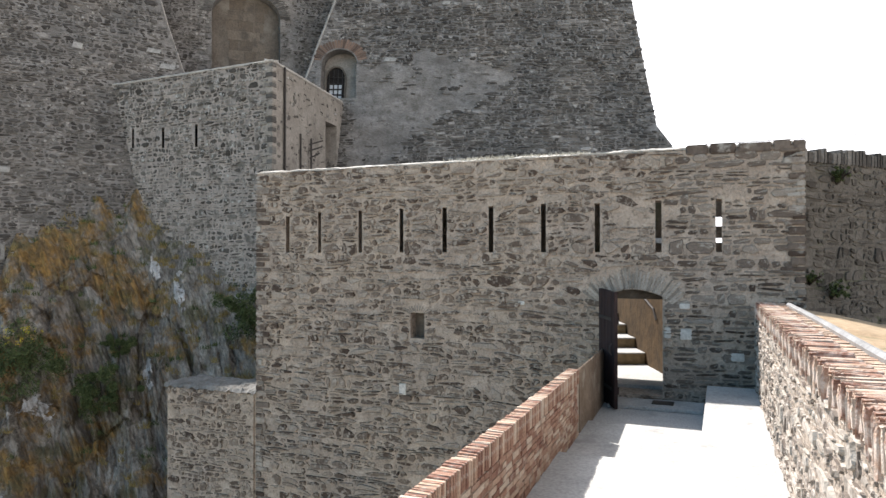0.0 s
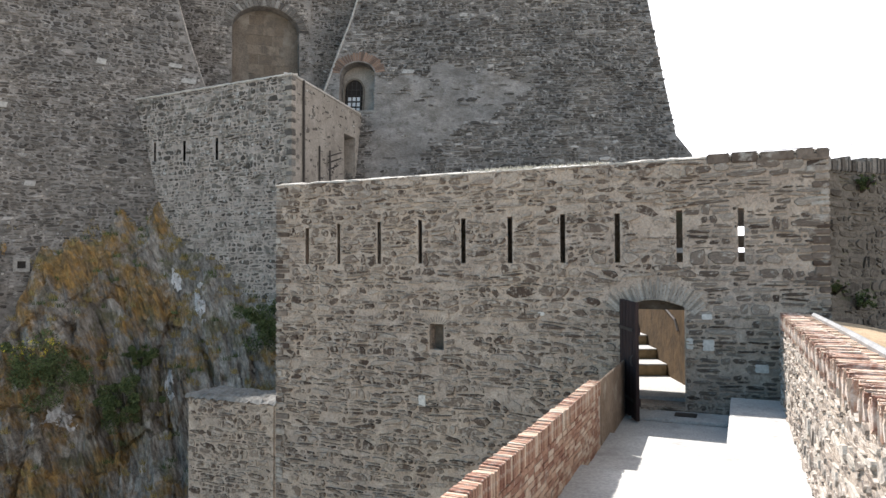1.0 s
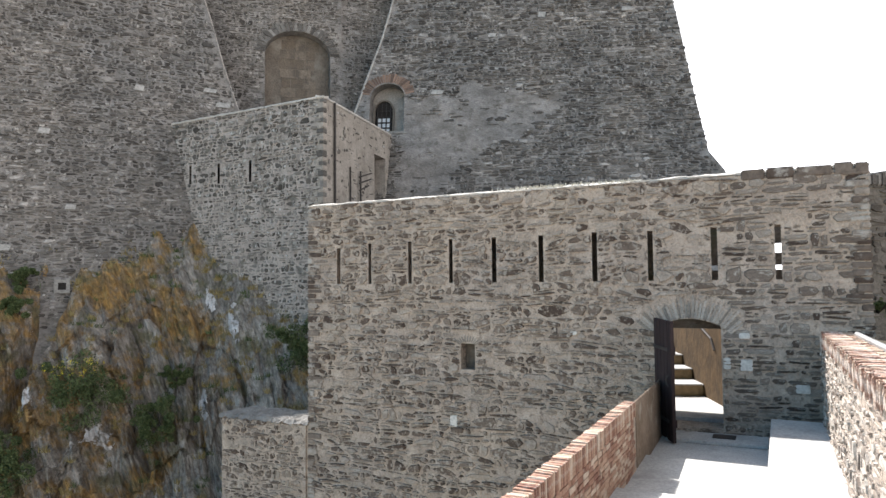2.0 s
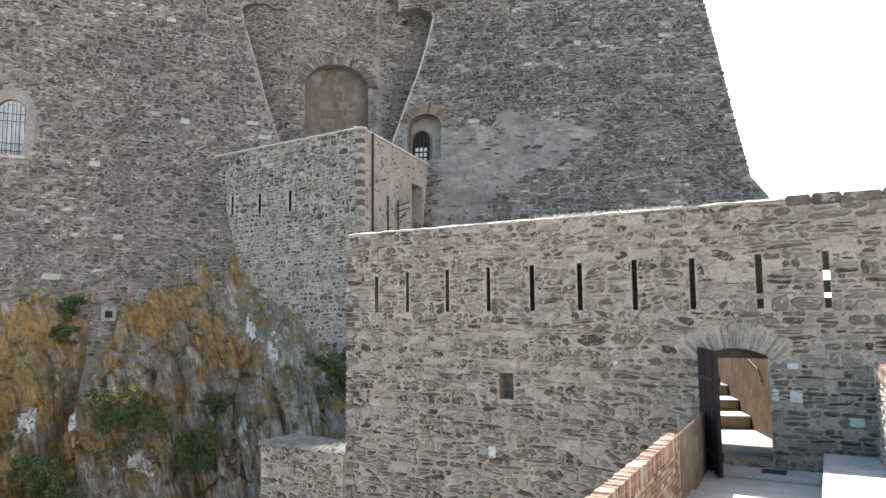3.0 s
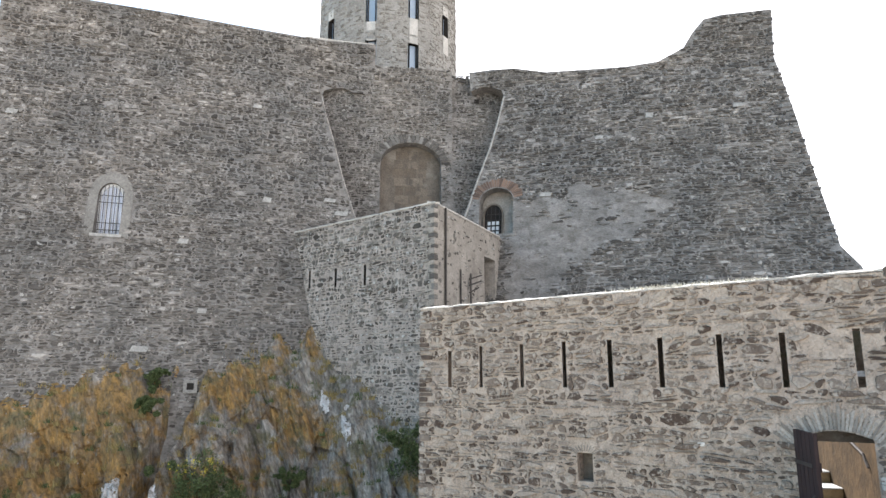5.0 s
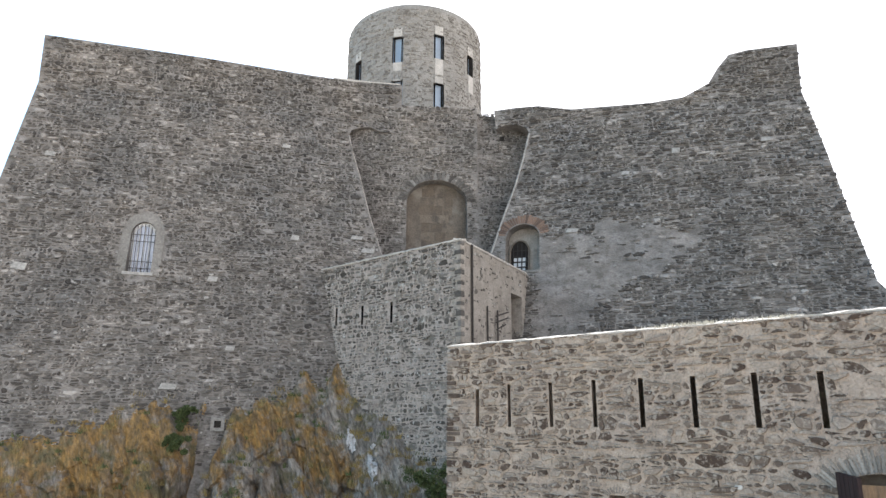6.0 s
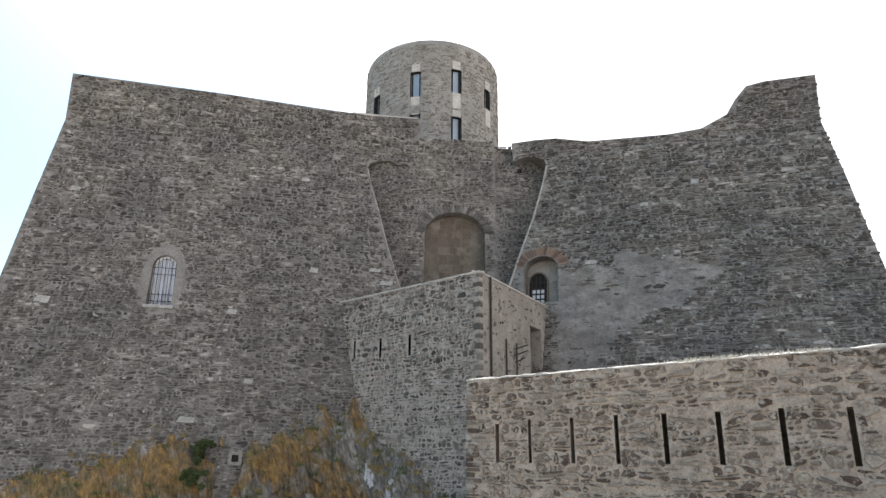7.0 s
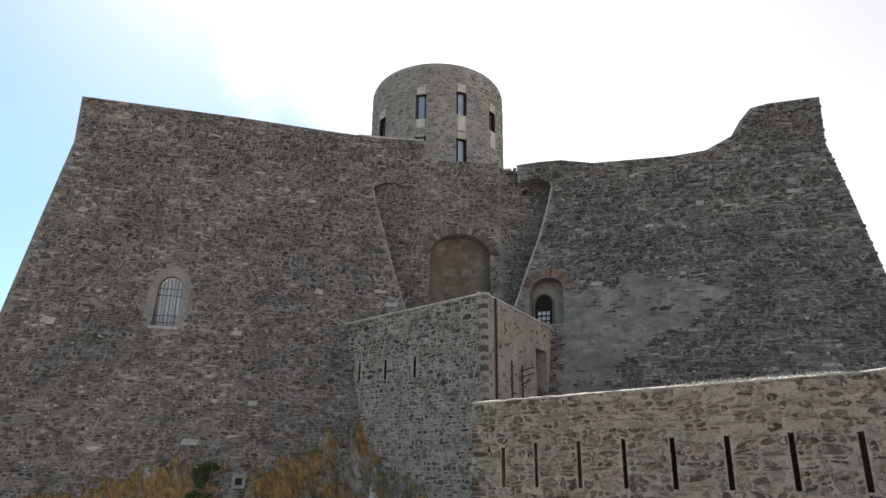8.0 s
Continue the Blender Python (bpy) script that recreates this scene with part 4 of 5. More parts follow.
# ------------------------------------------------------------------ court behind the gate wall
court = prism("court_floor", [(-4.2, 16.45, -9.5), (8.6, 11.9, -9.5), (14, 33, -9.5), (-5.6, 33, -9.5)], (0, 0, 9.66), M_FLOOR)
tagged(court, "pale sunlit court floor behind the gate", "court", kind="structure")
# shade on this wall is in its dark colour
ow = part("ochre_wall", box_bm(4.74, 5.2, 12.98, 30, 0.1, EYE - 0.25, 0.02), M_OCHRE_SHADE)
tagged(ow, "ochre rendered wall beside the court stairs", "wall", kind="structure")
stairs = empty("court_stairs", pose(2.5, 16.1, 0.16), "broad ochre stairs climbing away behind the gate", "stairs", kind="structure")
for k in range(7):
    part("step", box_bm(-2.4, 2.23, 0.85 * k, 6.4, 0.25 * k + 0.002, 0.25 * (k + 1), 0.015), M_RISER, stairs)
    part("tread", box_bm(-2.4, 2.23, 0.85 * k - 0.03, 0.85 * k + 0.82, 0.25 * (k + 1) + 0.002, 0.25 * (k + 1) + 0.03, 0.008), M_FLOOR, stairs)
tube("wall_cable", [(4.715, 17.2, EYE - 0.78), (4.715, 16.4, EYE - 0.98), (4.715, 15.4, EYE - 1.27), (4.715, 15.2, EYE - 1.5)], 0.03, M_IRON, ow)
# ------------------------------------------------------------------ gate wall
GATE = pose(0, 14.2, 0, 0, 0, -21)
GATE_TOP = EYE + 1.91
LOOPS = [-3.93, -3.08, -2.04, -1.04, -0.04, 0.98, 2.07, 3.13, 4.26, 5.31]
LOOP_H = [0.86, 0.94, 0.95, 0.97, 0.97, 0.97, 0.99, 0.97, 0.99, 0.99]
LOOP_W = [0.05, 0.04, 0.045, 0.045, 0.05, 0.05, 0.05, 0.05, 0.055, 0.05]
DOOR = (3.26, 4.33, 0.14, 2.12)
SMALL = (-0.83, -0.5, EYE - 1.82, EYE - 1.27)
gate = empty("gate_wall", GATE, "loopholed gate wall of brown schist rubble", "wall", kind="structure")
holes = [(u - w, u + w, EYE + 0.02, EYE + h) for u, h, w in zip(LOOPS, LOOP_H, LOOP_W)] + [DOOR, SMALL]
masonry = holed_wall(-4.78, 6.7, -9.5, GATE_TOP, 0, 0.55, holes, M_MORTAR, "masonry", gate)
for v in masonry.data.vertices:
    for u, h, w in zip(LOOPS, LOOP_H, LOOP_W):
        if v.co.y > 0.5 and abs(abs(v.co.x - u) - w) < 0.002 and EYE + 0.01 < v.co.z < EYE + h + 0.005:
            v.co.x += math.copysign(0.22, v.co.x - u)
part("small_window_back", box_bm(-0.95, -0.4, 0.3, 0.4, EYE - 1.95, EYE - 1.15), M_PLASTER, gate)


def gate_local(u, z, out=0.0):
    return Vector((u, -out, z))


def gate_np(u, z, out):
    return np.stack([u, -out, z], axis=-1)


def gate_stones():
    st = courses(-4.78, 6.75, -3.4, GATE_TOP + 0.02, (0.068, 0.15), (0.17, 0.50), 41)
    u, z, a, b = st[:, :4].T
    ok = (u - a > -4.8) & (u + a < 6.74) & (z + b < GATE_TOP + 0.03)
    for h in holes:
        over = (u + a > h[0]) & (u - a < h[1]) & (z + b * 0.8 > h[2]) & (z - b * 0.8 < h[3])
        leftside = over & (u < (h[0] + h[1]) / 2)
        rightside = over & ~leftside
        lo, hi = u - a, u + a
        hi = np.where(leftside, np.minimum(hi, h[0] - 0.006), hi)
        lo = np.where(rightside, np.maximum(lo, h[1] + 0.006), lo)
        u, a = (lo + hi) / 2, (hi - lo) / 2
        st[:, 0], st[:, 2] = u, a
    ok &= a > 0.03
    ok &= ~((((u - 3.8) / 0.98) ** 2 + ((z - 1.75) / 0.86) ** 2 < 1) & (z > 1.9))
    ok &= ~((np.abs(u + 0.66) < 0.34) & (z > EYE - 1.3) & (z < EYE - 1.02))
    ok &= np.random.default_rng(6).random(len(st)) < 0.90
    st = st[ok]
    near = (st[:, 0] > 4.45) & (st[:, 1] > 0.3)
    pieces = st[near][:300]
    rest = np.concatenate([st[~near], st[near][300:]])
    f = stone_field("rubble", rest, gate_np, M_GATE_STONE, None, 42, 0.012, 0.040, 0.84, 1.35, 0.15)
    f.parent = gate
    # stones beside the gate, one by one, on a dozen shared shapes
    shapes = []
    for k in range(12):
        one = np.array([[0, 0, 0.5, 0.5, -0.5, 0.5, -0.5, 0.5, 0, 0]])
        x, zz, hh = stone_arrays(one, 100 + k, 0.0, 1.0)
        low = np.stack([x, np.full_like(x, 0.4), zz], -1)[0]
        top = np.stack([x * 0.9, -np.abs(hh), zz * 0.84], -1)[0]
        me = bpy.data.meshes.new("stone")
        n = 8
        me.from_pydata(np.concatenate([low, top]).tolist(), [], [(i, (i + 1) % n, n + (i + 1) % n, n + i) for i in range(n)] + [tuple(range(n, 2 * n))])
        me.materials.append(M_GATE_PIECE)
        shapes.append(me)
    for k, (u, z, a, b) in enumerate(pieces[:, :4]):
        ob = new("stone", shapes[k % 12])
        ob.parent = gate
        ob.matrix_local = Matrix.Translation((u, 0, z)) @ Matrix.Rotation(random.uniform(-0.09, 0.09), 4, 'Y') @ Matrix.Diagonal((2 * a - 0.03, 0.026, 2 * b - 0.03, 1))


gate_stones()


def gate_details():
    # arch over the door: a shallow fill and fanned stones
    arc = [(DOOR[0] + (DOOR[1] - DOOR[0]) * k / 12, DOOR[3] - 0.13 + 0.125 * math.sin(math.pi * k / 12)) for k in range(13)]
    out = arc + [(DOOR[1], DOOR[3]), (DOOR[0], DOOR[3])]
    prism("arch_fill", [(u, 0.01, z) for u, z in out], (0, 0.5, 0), M_MORTAR, gate)
    rng = random.Random(12)
    for k in range(31):
        t = radians(38 + 104 * k / 30)
        base = Vector((3.8 - 0.86 * math.cos(t), 0, 1.42 + 0.70 * math.sin(t)))
        d = Vector((-math.cos(t), 0, math.sin(t)))
        s_ = Vector((math.sin(t), 0, math.cos(t)))
        ln_, w_ = rng.uniform(0.28, 0.44), rng.uniform(0.018, 0.026)
        bm = bmesh.new()
        o = -rng.uniform(0.004, 0.024)
        f = [bm.verts.new(base + d * e + s_ * g_ + Vector((0, o, 0))) for e, g_ in ((0.0, -w_), (0.02, w_), (ln_, w_ * 0.8), (ln_ * 0.96, -w_ * 0.9))]
        h = [bm.verts.new(v.co + Vector((0, 0.1, 0))) for v in f]
        bm.faces.new(f)
        for i in range(4):
            bm.faces.new((f[i], f[(i + 1) % 4], h[(i + 1) % 4], h[i]))
        bmesh.ops.recalc_face_normals(bm, faces=bm.faces)
        part("arch_stone", bm, M_ARCH, gate)
    for k in range(11):
        t = radians(25 + 130 * k / 10)
        base = Vector((-0.665 - 0.19 * math.cos(t), 0, EYE - 1.33 + 0.10 * math.sin(t)))
        d, s_ = Vector((-math.cos(t), 0, math.sin(t))), Vector((math.sin(t), 0, math.cos(t)))
        bm = bmesh.new()
        f = [bm.verts.new(base + d * e + s_ * g_ + Vector((0, -0.012, 0))) for e, g_ in ((0.0, -.010), (0.0, .010), (0.12, .015), (0.12, -.015))]
        h = [bm.verts.new(v.co + Vector((0, 0.06, 0))) for v in f]
        bm.faces.new(f)
        for i in range(4):
            bm.faces.new((f[i], f[(i + 1) % 4], h[(i + 1) % 4], h[i]))
        bmesh.ops.recalc_face_normals(bm, faces=bm.faces)
        part("arch_stone", bm, M_ARCH, gate)
    # pale squared stones
    for u, z, a, b in ((-1.0, EYE - 2.92, 0.085, 0.12), (4.74, EYE - 1.5, 0.1, 0.1), (4.42, EYE - 1.48, 0.06, 0.1), (5.62, EYE - 1.87, 0.11, 0.08), (4.72, EYE - 0.98, 0.09, 0.05), (1.62, EYE - 1.0, 0.07, 0.035)):
        part("pale_block", box_bm(u - a, u + a, -0.035, 0.05, z - b, z + b, 0.012), M_PALE_STONE, gate)
    # rough coping
    n, rows = 240, 8
    verts, faces = [], []
    prof = [(-0.012, -0.05), (-0.02, 0.0), (0.02, 0.03), (0.12, 0.07), (0.27, 0.105), (0.42, 0.10), (0.56, 0.05), (0.57, -0.05)]
    for i in range(n + 1):
        u = -4.81 + 11.54 * i / n
        for y, z in prof:
            q = noise.noise((u * 3.1, y * 4, 0.3)) * 0.03 + noise.noise((u * 11, y * 9, 2.2)) * 0.014
            verts.append((u, y + q * 0.6, GATE_TOP - 0.012 + z * 0.5 + (q if z > -0.05 else 0) + 0.005 * (u + 4.8)))
    for i in range(n):
        for j in range(rows - 1):
            faces.append((i * rows + j, (i + 1) * rows + j, (i + 1) * rows + j + 1, i * rows + j + 1))
    faces += [tuple(range(rows)), tuple(range(n * rows, n * rows + rows))]
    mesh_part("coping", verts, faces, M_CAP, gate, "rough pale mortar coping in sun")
    rng = random.Random(3)
    u = 4.75
    while u < 6.6:
        w = rng.uniform(0.3, 0.75)
        part("coping_stone", box_bm(u, min(u + w - 0.02, 6.72), -0.036, 0.5, GATE_TOP - 0.1, GATE_TOP + 0.085 + rng.uniform(-0.012, 0.012), 0.02), M_GATE_PIECE, gate)
        u += w
    # quoins at both ends
    for u0, sgn in ((6.72, -1), (-4.8, 1)):
        z = -3
        while z < GATE_TOP - 0.1:
            h = rng.uniform(0.07, 0.17)
            w = rng.uniform(0.14, 0.42)
            a, b = sorted((u0, u0 + sgn * w))
            part("quoin", box_bm(a, b, -0.032, 0.2, z + 0.012, z + h - 0.012, 0.016), M_GATE_PIECE, gate)
            z += h


gate_details()


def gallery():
    """Added backing behind the loopholes, a low wall, slab and floor that keep them dark."""
    th = empty("loophole_backing", GATE, "added backing behind the loopholes that keeps them dark", "gallery", kind="structure")
    # dark wall added as backing; its slots let bright specks through
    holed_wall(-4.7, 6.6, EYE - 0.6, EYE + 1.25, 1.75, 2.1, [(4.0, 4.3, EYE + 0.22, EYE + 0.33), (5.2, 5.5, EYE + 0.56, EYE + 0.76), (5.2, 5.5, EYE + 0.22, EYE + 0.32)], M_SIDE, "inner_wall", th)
    # unseen slab added overhead to shade the loopholes
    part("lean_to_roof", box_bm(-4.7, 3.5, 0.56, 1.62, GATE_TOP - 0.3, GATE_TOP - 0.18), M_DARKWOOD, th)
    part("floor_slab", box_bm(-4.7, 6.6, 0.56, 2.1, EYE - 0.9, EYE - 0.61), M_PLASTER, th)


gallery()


def low_wall():
    th = empty("low_wall", GATE, "low rubble buttress wall below the gate wall", "wall", kind="structure")
    part("masonry", box_bm(-7.45, -4.785, -0.06, 1.2, -9.5, -0.47, 0.05), M_MORTAR, th)
    st = courses(-7.45, -4.8, -4.0, -0.55, (0.07, 0.14), (0.14, 0.45), 51)
    st = st[(st[:, 0] - st[:, 2] > -7.47) & (st[:, 0] + st[:, 2] < -4.8)]
    f = stone_field("rubble", st, lambda u, z, o: np.stack([u, -o - 0.06, z], axis=-1), M_GATE_STONE, None, 52, 0.013, 0.03, 0.86, 1.3)
    f.parent = th
    n, m = 40, 18
    verts = [(-7.5 + 2.74 * i / n, -0.1 + 1.32 * j / m, -0.42 + 0.05 * noise.noise((i * 0.5, j * 0.5, 4)) + 0.035 * noise.noise((i * 1.3, j * 1.3, 1)) - (0.07 if j in (0, m) else 0)) for j in range(m + 1) for i in range(n + 1)]
    faces = [(j * (n + 1) + i, j * (n + 1) + i + 1, (j + 1) * (n + 1) + i + 1, (j + 1) * (n + 1) + i) for j in range(m) for i in range(n)]
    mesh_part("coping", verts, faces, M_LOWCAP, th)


low_wall()


def gate_leaf():
    """A plank door leaf standing open towards the bridge."""
    th = empty("gate_door", GATE @ pose(3.19, -0.06, 0.03, 0, 0, -66), "dark brown plank gate leaf standing open", "door", kind="")
    for k in range(5):
        part("plank", box_bm(0.01 + 0.2 * k, 0.2 + 0.2 * k, -0.03, 0.03, 0.0, 2.1 - 0.005 * k, 0.006), M_DARKWOOD, th)
    for z in (0.3, 1.55):
        part("strap_hinge", box_bm(0.0, 0.85, -0.042, -0.028, z, z + 0.06, 0.004), M_IRON, th)
        part("ledge", box_bm(0.03, 0.98, 0.03, 0.06, z - 0.05, z + 0.09, 0.006), M_DARKWOOD, th)
    tube_ob = tube("handle", [(0.9, -0.05, 0.95), (0.9, -0.09, 1.0), (0.9, -0.09, 1.1), (0.9, -0.05, 1.15)], 0.012, M_IRON)
    tube_ob.parent = th


gate_leaf()

# ------------------------------------------------------------------ footbridge
BRIDGE = pose(0, 0, 0, 0, 0, -22.2)
bridge = empty("footbridge", BRIDGE, "pale paved footbridge between brick-topped parapets", "bridge", kind="structure")
SL = 0.0175
PAR_L = EYE - 1.55        # coping heights at the near end
PAR_R = EYE - 0.685
part("floor_slab", box_bm(-2.2, 0.69, -4.0, 13.3, -1.4, 0.0, 0.004), M_FLOOR, bridge)
part("middle_step", box_bm(-2.15, -0.265, 1.0, 11.0, 0.002, 0.10, 0.012), M_FLOOR, bridge)
part("near_step", box_bm(-2.12, -0.265, 1.0, 8.6, 0.102, 0.25, 0.012), M_FLOOR, bridge)
part("abutment", box_bm(-2.28, 1.08, -4.0, 13.2, -9.5, -1.41), M_MORTAR, bridge)
part("raised_strip", box_bm(-0.26, 0.69, 1.0, 13.05, 0.002, 0.42, 0.012), M_FLOOR, bridge)
part("door_step", box_bm(-1.95, -0.3, 12.5, 13.6, 0.003, 0.06, 0.012), M_FLOOR, bridge)
part("drain_cover", box_bm(-1.2, -0.82, 12.78, 13.08, 0.058, 0.075, 0.006), M_IRON, bridge)
for k in range(6):
    part("stair", box_bm(-1.98, 0.68, -4.0, 4.6 - 0.42 * k, 0.15 * k + 0.25, 0.15 * k + 0.42, 0.01), M_FLOOR, bridge)


def drop(y):
    return SL * y


SLR = 0.0125


def parapets():
    def shear(ob):
        for v in ob.data.vertices:
            v.co.z -= drop(v.co.y)
    left = part("parapet", box_bm(-1.875, -1.735, -3.2, 10.2, -3.5, PAR_L - 0.215), M_JOINT, bridge, "brick parapet, low and narrow")
    shear(left)
    left.matrix_local = Matrix.Rotation(0.02625, 4, 'Z')
    # plain rendered end of the parapet by the gate, its top worn to a ridge
    y0, y1, h0, h1 = 10.2, 13.15, PAR_L - 0.19, PAR_L - 0.24
    prism("parapet_end", [(-1.875, y0, -3.5), (-1.72, y0, -3.5), (-1.72, y0, h0 - 0.06), (-1.735, y0, h0 - 0.012), (-1.75, y0, h0), (-1.875, y0, h0 - 0.2)], (0, y1 - y0, h1 - h0), M_OLDRENDER, left, "brown rendered parapet end")
    right = part("parapet", box_bm(0.70, 1.21, -3.2, 12.95, -3.5, PAR_R - 0.26), M_MORTAR, bridge, "rubble parapet with a broad brick top")
    right.matrix_local = Matrix.Rotation(0.0125, 4, 'Z')
    # brick-on-edge copings, brick by brick
    rng = random.Random(7)
    def brick_mesh(w, d, h, seed, material=M_BRICK_PIECE, wear=0.004, round_arris=0.0):
        r = random.Random(seed)
        bm = box_bm(-w / 2, w / 2, -d / 2, d / 2, -h, 0)
        bmesh.ops.bevel(bm, geom=bm.edges[:], offset=0.007, segments=1, affect='EDGES')
        if round_arris:
            edge = [e for e in bm.edges if all(v.co.x < -w / 2 + 0.012 and v.co.z > -0.012 for v in e.verts) and abs(e.verts[0].co.y - e.verts[1].co.y) > d * 0.4]
            bmesh.ops.bevel(bm, geom=edge, offset=round_arris * r.uniform(0.7, 1.3), segments=3, affect='EDGES')
        for v in bm.verts:
            v.co += Vector((r.uniform(-1, 1), r.uniform(-1, 1), r.uniform(-1, 1))) * wear
        me = bpy.data.meshes.new("brick")
        bm.to_mesh(me)
        bm.free()
        me.materials.append(material)
        return me
    lefts = [brick_mesh(0.165, 0.05, 0.215, k) for k in range(5)]
    rights = [brick_mesh(0.30, 0.040, 0.15 + 0.012 * k, 20 + k, M_BRICK_WORN, 0.008, 0.05) for k in range(10)]
    y = -3.0
    while y < 10.15:
        ob = new("brick", rng.choice(lefts))
        ob.parent = left
        ob.matrix_local = Matrix.Translation((-1.805 + rng.uniform(-0.006, 0.006), y, PAR_L - drop(y) + rng.uniform(-0.01, 0.006))) @ Matrix.Rotation(rng.uniform(-0.05, 0.05), 4, 'Z')
        y += 0.061
    y = -3.0
    while y < 12.85:
        ob = new("brick", rng.choice(rights))
        ob.parent = right
        ob.matrix_local = Matrix.Translation((0.835 + rng.uniform(-0.02, 0.015), y, PAR_R - SLR * y + rng.uniform(-0.022, 0.004))) @ Matrix.Rotation(rng.uniform(-0.07, 0.07), 4, 'Z') @ Matrix.Rotation(rng.uniform(-0.03, 0.03), 4, 'Y')
        y += 0.049
    # courses on the inner face of the narrow parapet, and the flat bricks of the broad top
    bm_v, bm_f = [], []
    def add(x0, x1, y0, y1, z0, z1, drop=drop):
        n = len(bm_v)
        e = 0.004
        for x in (x0, x1):
            for yy, zz in ((y0, z0), (y1, z0), (y1, z1), (y0, z1)):
                bm_v.append((x + rng.uniform(-e, e), yy + rng.uniform(-e, e), zz - drop(yy) + rng.uniform(-e, e)))
        bm_f.extend([(n, n + 1, n + 2, n + 3), (n + 7, n + 6, n + 5, n + 4), (n, n + 4, n + 5, n + 1), (n + 1, n + 5, n + 6, n + 2), (n + 2, n + 6, n + 7, n + 3), (n + 3, n + 7, n + 4, n)])
    z = PAR_L - 0.225
    row = 0
    while z > -0.1:
        y = 3.5 + (0.115 if row % 2 else 0)
        while y < 10.0:
            ln_ = rng.choice([0.215, 0.215, 0.105])
            add(-1.78, -1.722 + rng.uniform(-0.006, 0.004), y, y + ln_, z - 0.052, z)
            y += ln_ + 0.012
        z -= 0.064
        row += 1
    f = mesh_part("brick_courses", bm_v, bm_f, M_BRICK_ISLE, left)
    f["kind"] = "stuff"
    bm_v, bm_f = [], []
    y = -3.0
    while y < 12.85:
        for k in range(1):
            x0 = 1.01
            add(x0 - 0.03, x0 + 0.12 + rng.uniform(-0.02, 0.02), y + rng.uniform(0, 0.01), y + 0.06, PAR_R - 0.1, PAR_R - 0.012 + rng.uniform(-0.016, 0.004), lambda q: SLR * q)
        y += 0.066
    f = mesh_part("brick_paving", bm_v, bm_f, M_BRICK_TOP, right)
    f["kind"] = "stuff"
    bed = part("mortar_bed", box_bm(0.73, 1.2, -3.18, 12.9, PAR_R - 0.3, PAR_R - 0.035), M_JOINT, right)
    for v in bed.data.vertices:
        v.co.z -= SLR * v.co.y
    # rubble on the inner face of the broad parapet
    st = courses(1.5, 12.9, 0.3, PAR_R - 0.16, (0.07, 0.13), (0.12, 0.4), 61)
    st = st[st[:, 1] + st[:, 3] < PAR_R - 0.18]
    f = stone_field("rubble", st, lambda u, z, o: np.stack([0.70 - o, u, z - SLR * u], axis=-1), M_PARAPET_STONE, None, 62, 0.02, 0.022, 0.84, 1.35)
    f.parent = right


parapets()

# ------------------------------------------------------------------ bank beside the bridge
bank = prism("earth_bank", [Vector((1.16, -4, -9.5)), Vector((12, -4, -9.5)), Vector((12, -4, EYE - 0.9)), Vector((5.0, -4, EYE - 1.16)), Vector((2.4, -4, EYE - 1.17)), Vector((1.7, -4, EYE - 1.02)), Vector((1.16, -4, EYE - 0.95))], (0, 17, 0), M_BANK)
bank.data.transform(BRIDGE)
tagged(bank, "dry earth bank beside the bridge", "bank", kind="structure")
B3 = BRIDGE
pipe = tube("surface_pipe", [B3 @ Vector((1.135 + 0.008 * math.sin(k) - 0.0125 * (1.0 + k), 1.0 + k, PAR_R + 0.012 - SLR * (1.0 + k))) for k in range(12)], 0.042, M_PIPE)
tagged(pipe, "pale grey service pipe lying along the parapet top", "pipe")


def side_wall():
    m = Matrix.Translation((6.15, 12.35, 0)) @ Matrix.Rotation(math.atan2(0.43, 0.9), 4, 'Z')
    th = empty("side_wall", m, "shaded rubble wall beyond the gate with upright coping stones", "wall", kind="structure")
    top = EYE + 1.72
    # the wall's shade is put into its mortar and stone colours
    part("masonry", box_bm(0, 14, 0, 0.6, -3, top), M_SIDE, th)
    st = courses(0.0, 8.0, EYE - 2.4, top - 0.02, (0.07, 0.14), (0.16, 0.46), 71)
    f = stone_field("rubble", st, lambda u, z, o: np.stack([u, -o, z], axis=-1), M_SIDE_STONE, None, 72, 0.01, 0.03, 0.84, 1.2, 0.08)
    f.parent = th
    rng = random.Random(5)
    u = 0.0
    while u < 9:
        w = rng.uniform(0.07, 0.16)
        part("coping_stone", box_bm(u, u + w - 0.015, -0.05, 0.5, top - 0.02, top + rng.uniform(0.16, 0.26) + 0.02 * u, 0.015), M_FORT_PIECE, th)
        u += w
    return th


side_wall()
cable = tube("overhead_cable", [(5 + 0.8 * k, 13.0 + 0.5 * k, EYE + 2.1 + 0.13 * k - 0.06 * math.sin(math.pi * k / 12)) for k in range(13)], 0.009, M_IRON)
tagged(cable, "thin dark cable strung above the side wall", "cable")

# ------------------------------------------------------------------ rock
ROCK_X = [-40, -26, -22.5, -20.8, -19.6, -18.2, -16.9, -16.5, -16.35, -15.75, -15.55, -14.2, -13.8, -13.5, -12.3, -11.7, -10.8, -9.7, -8.3, -5, 2]
ROCK_Z = [-3, -2.0, -0.9, 0.05, 0.75, 1.4, 1.7, 1.8, -0.35, -0.35, 2.0, 2.45, 2.6, 3.15, 3.0, 1.9, 1.1, 0.75, -0.6, -1.6, -3]


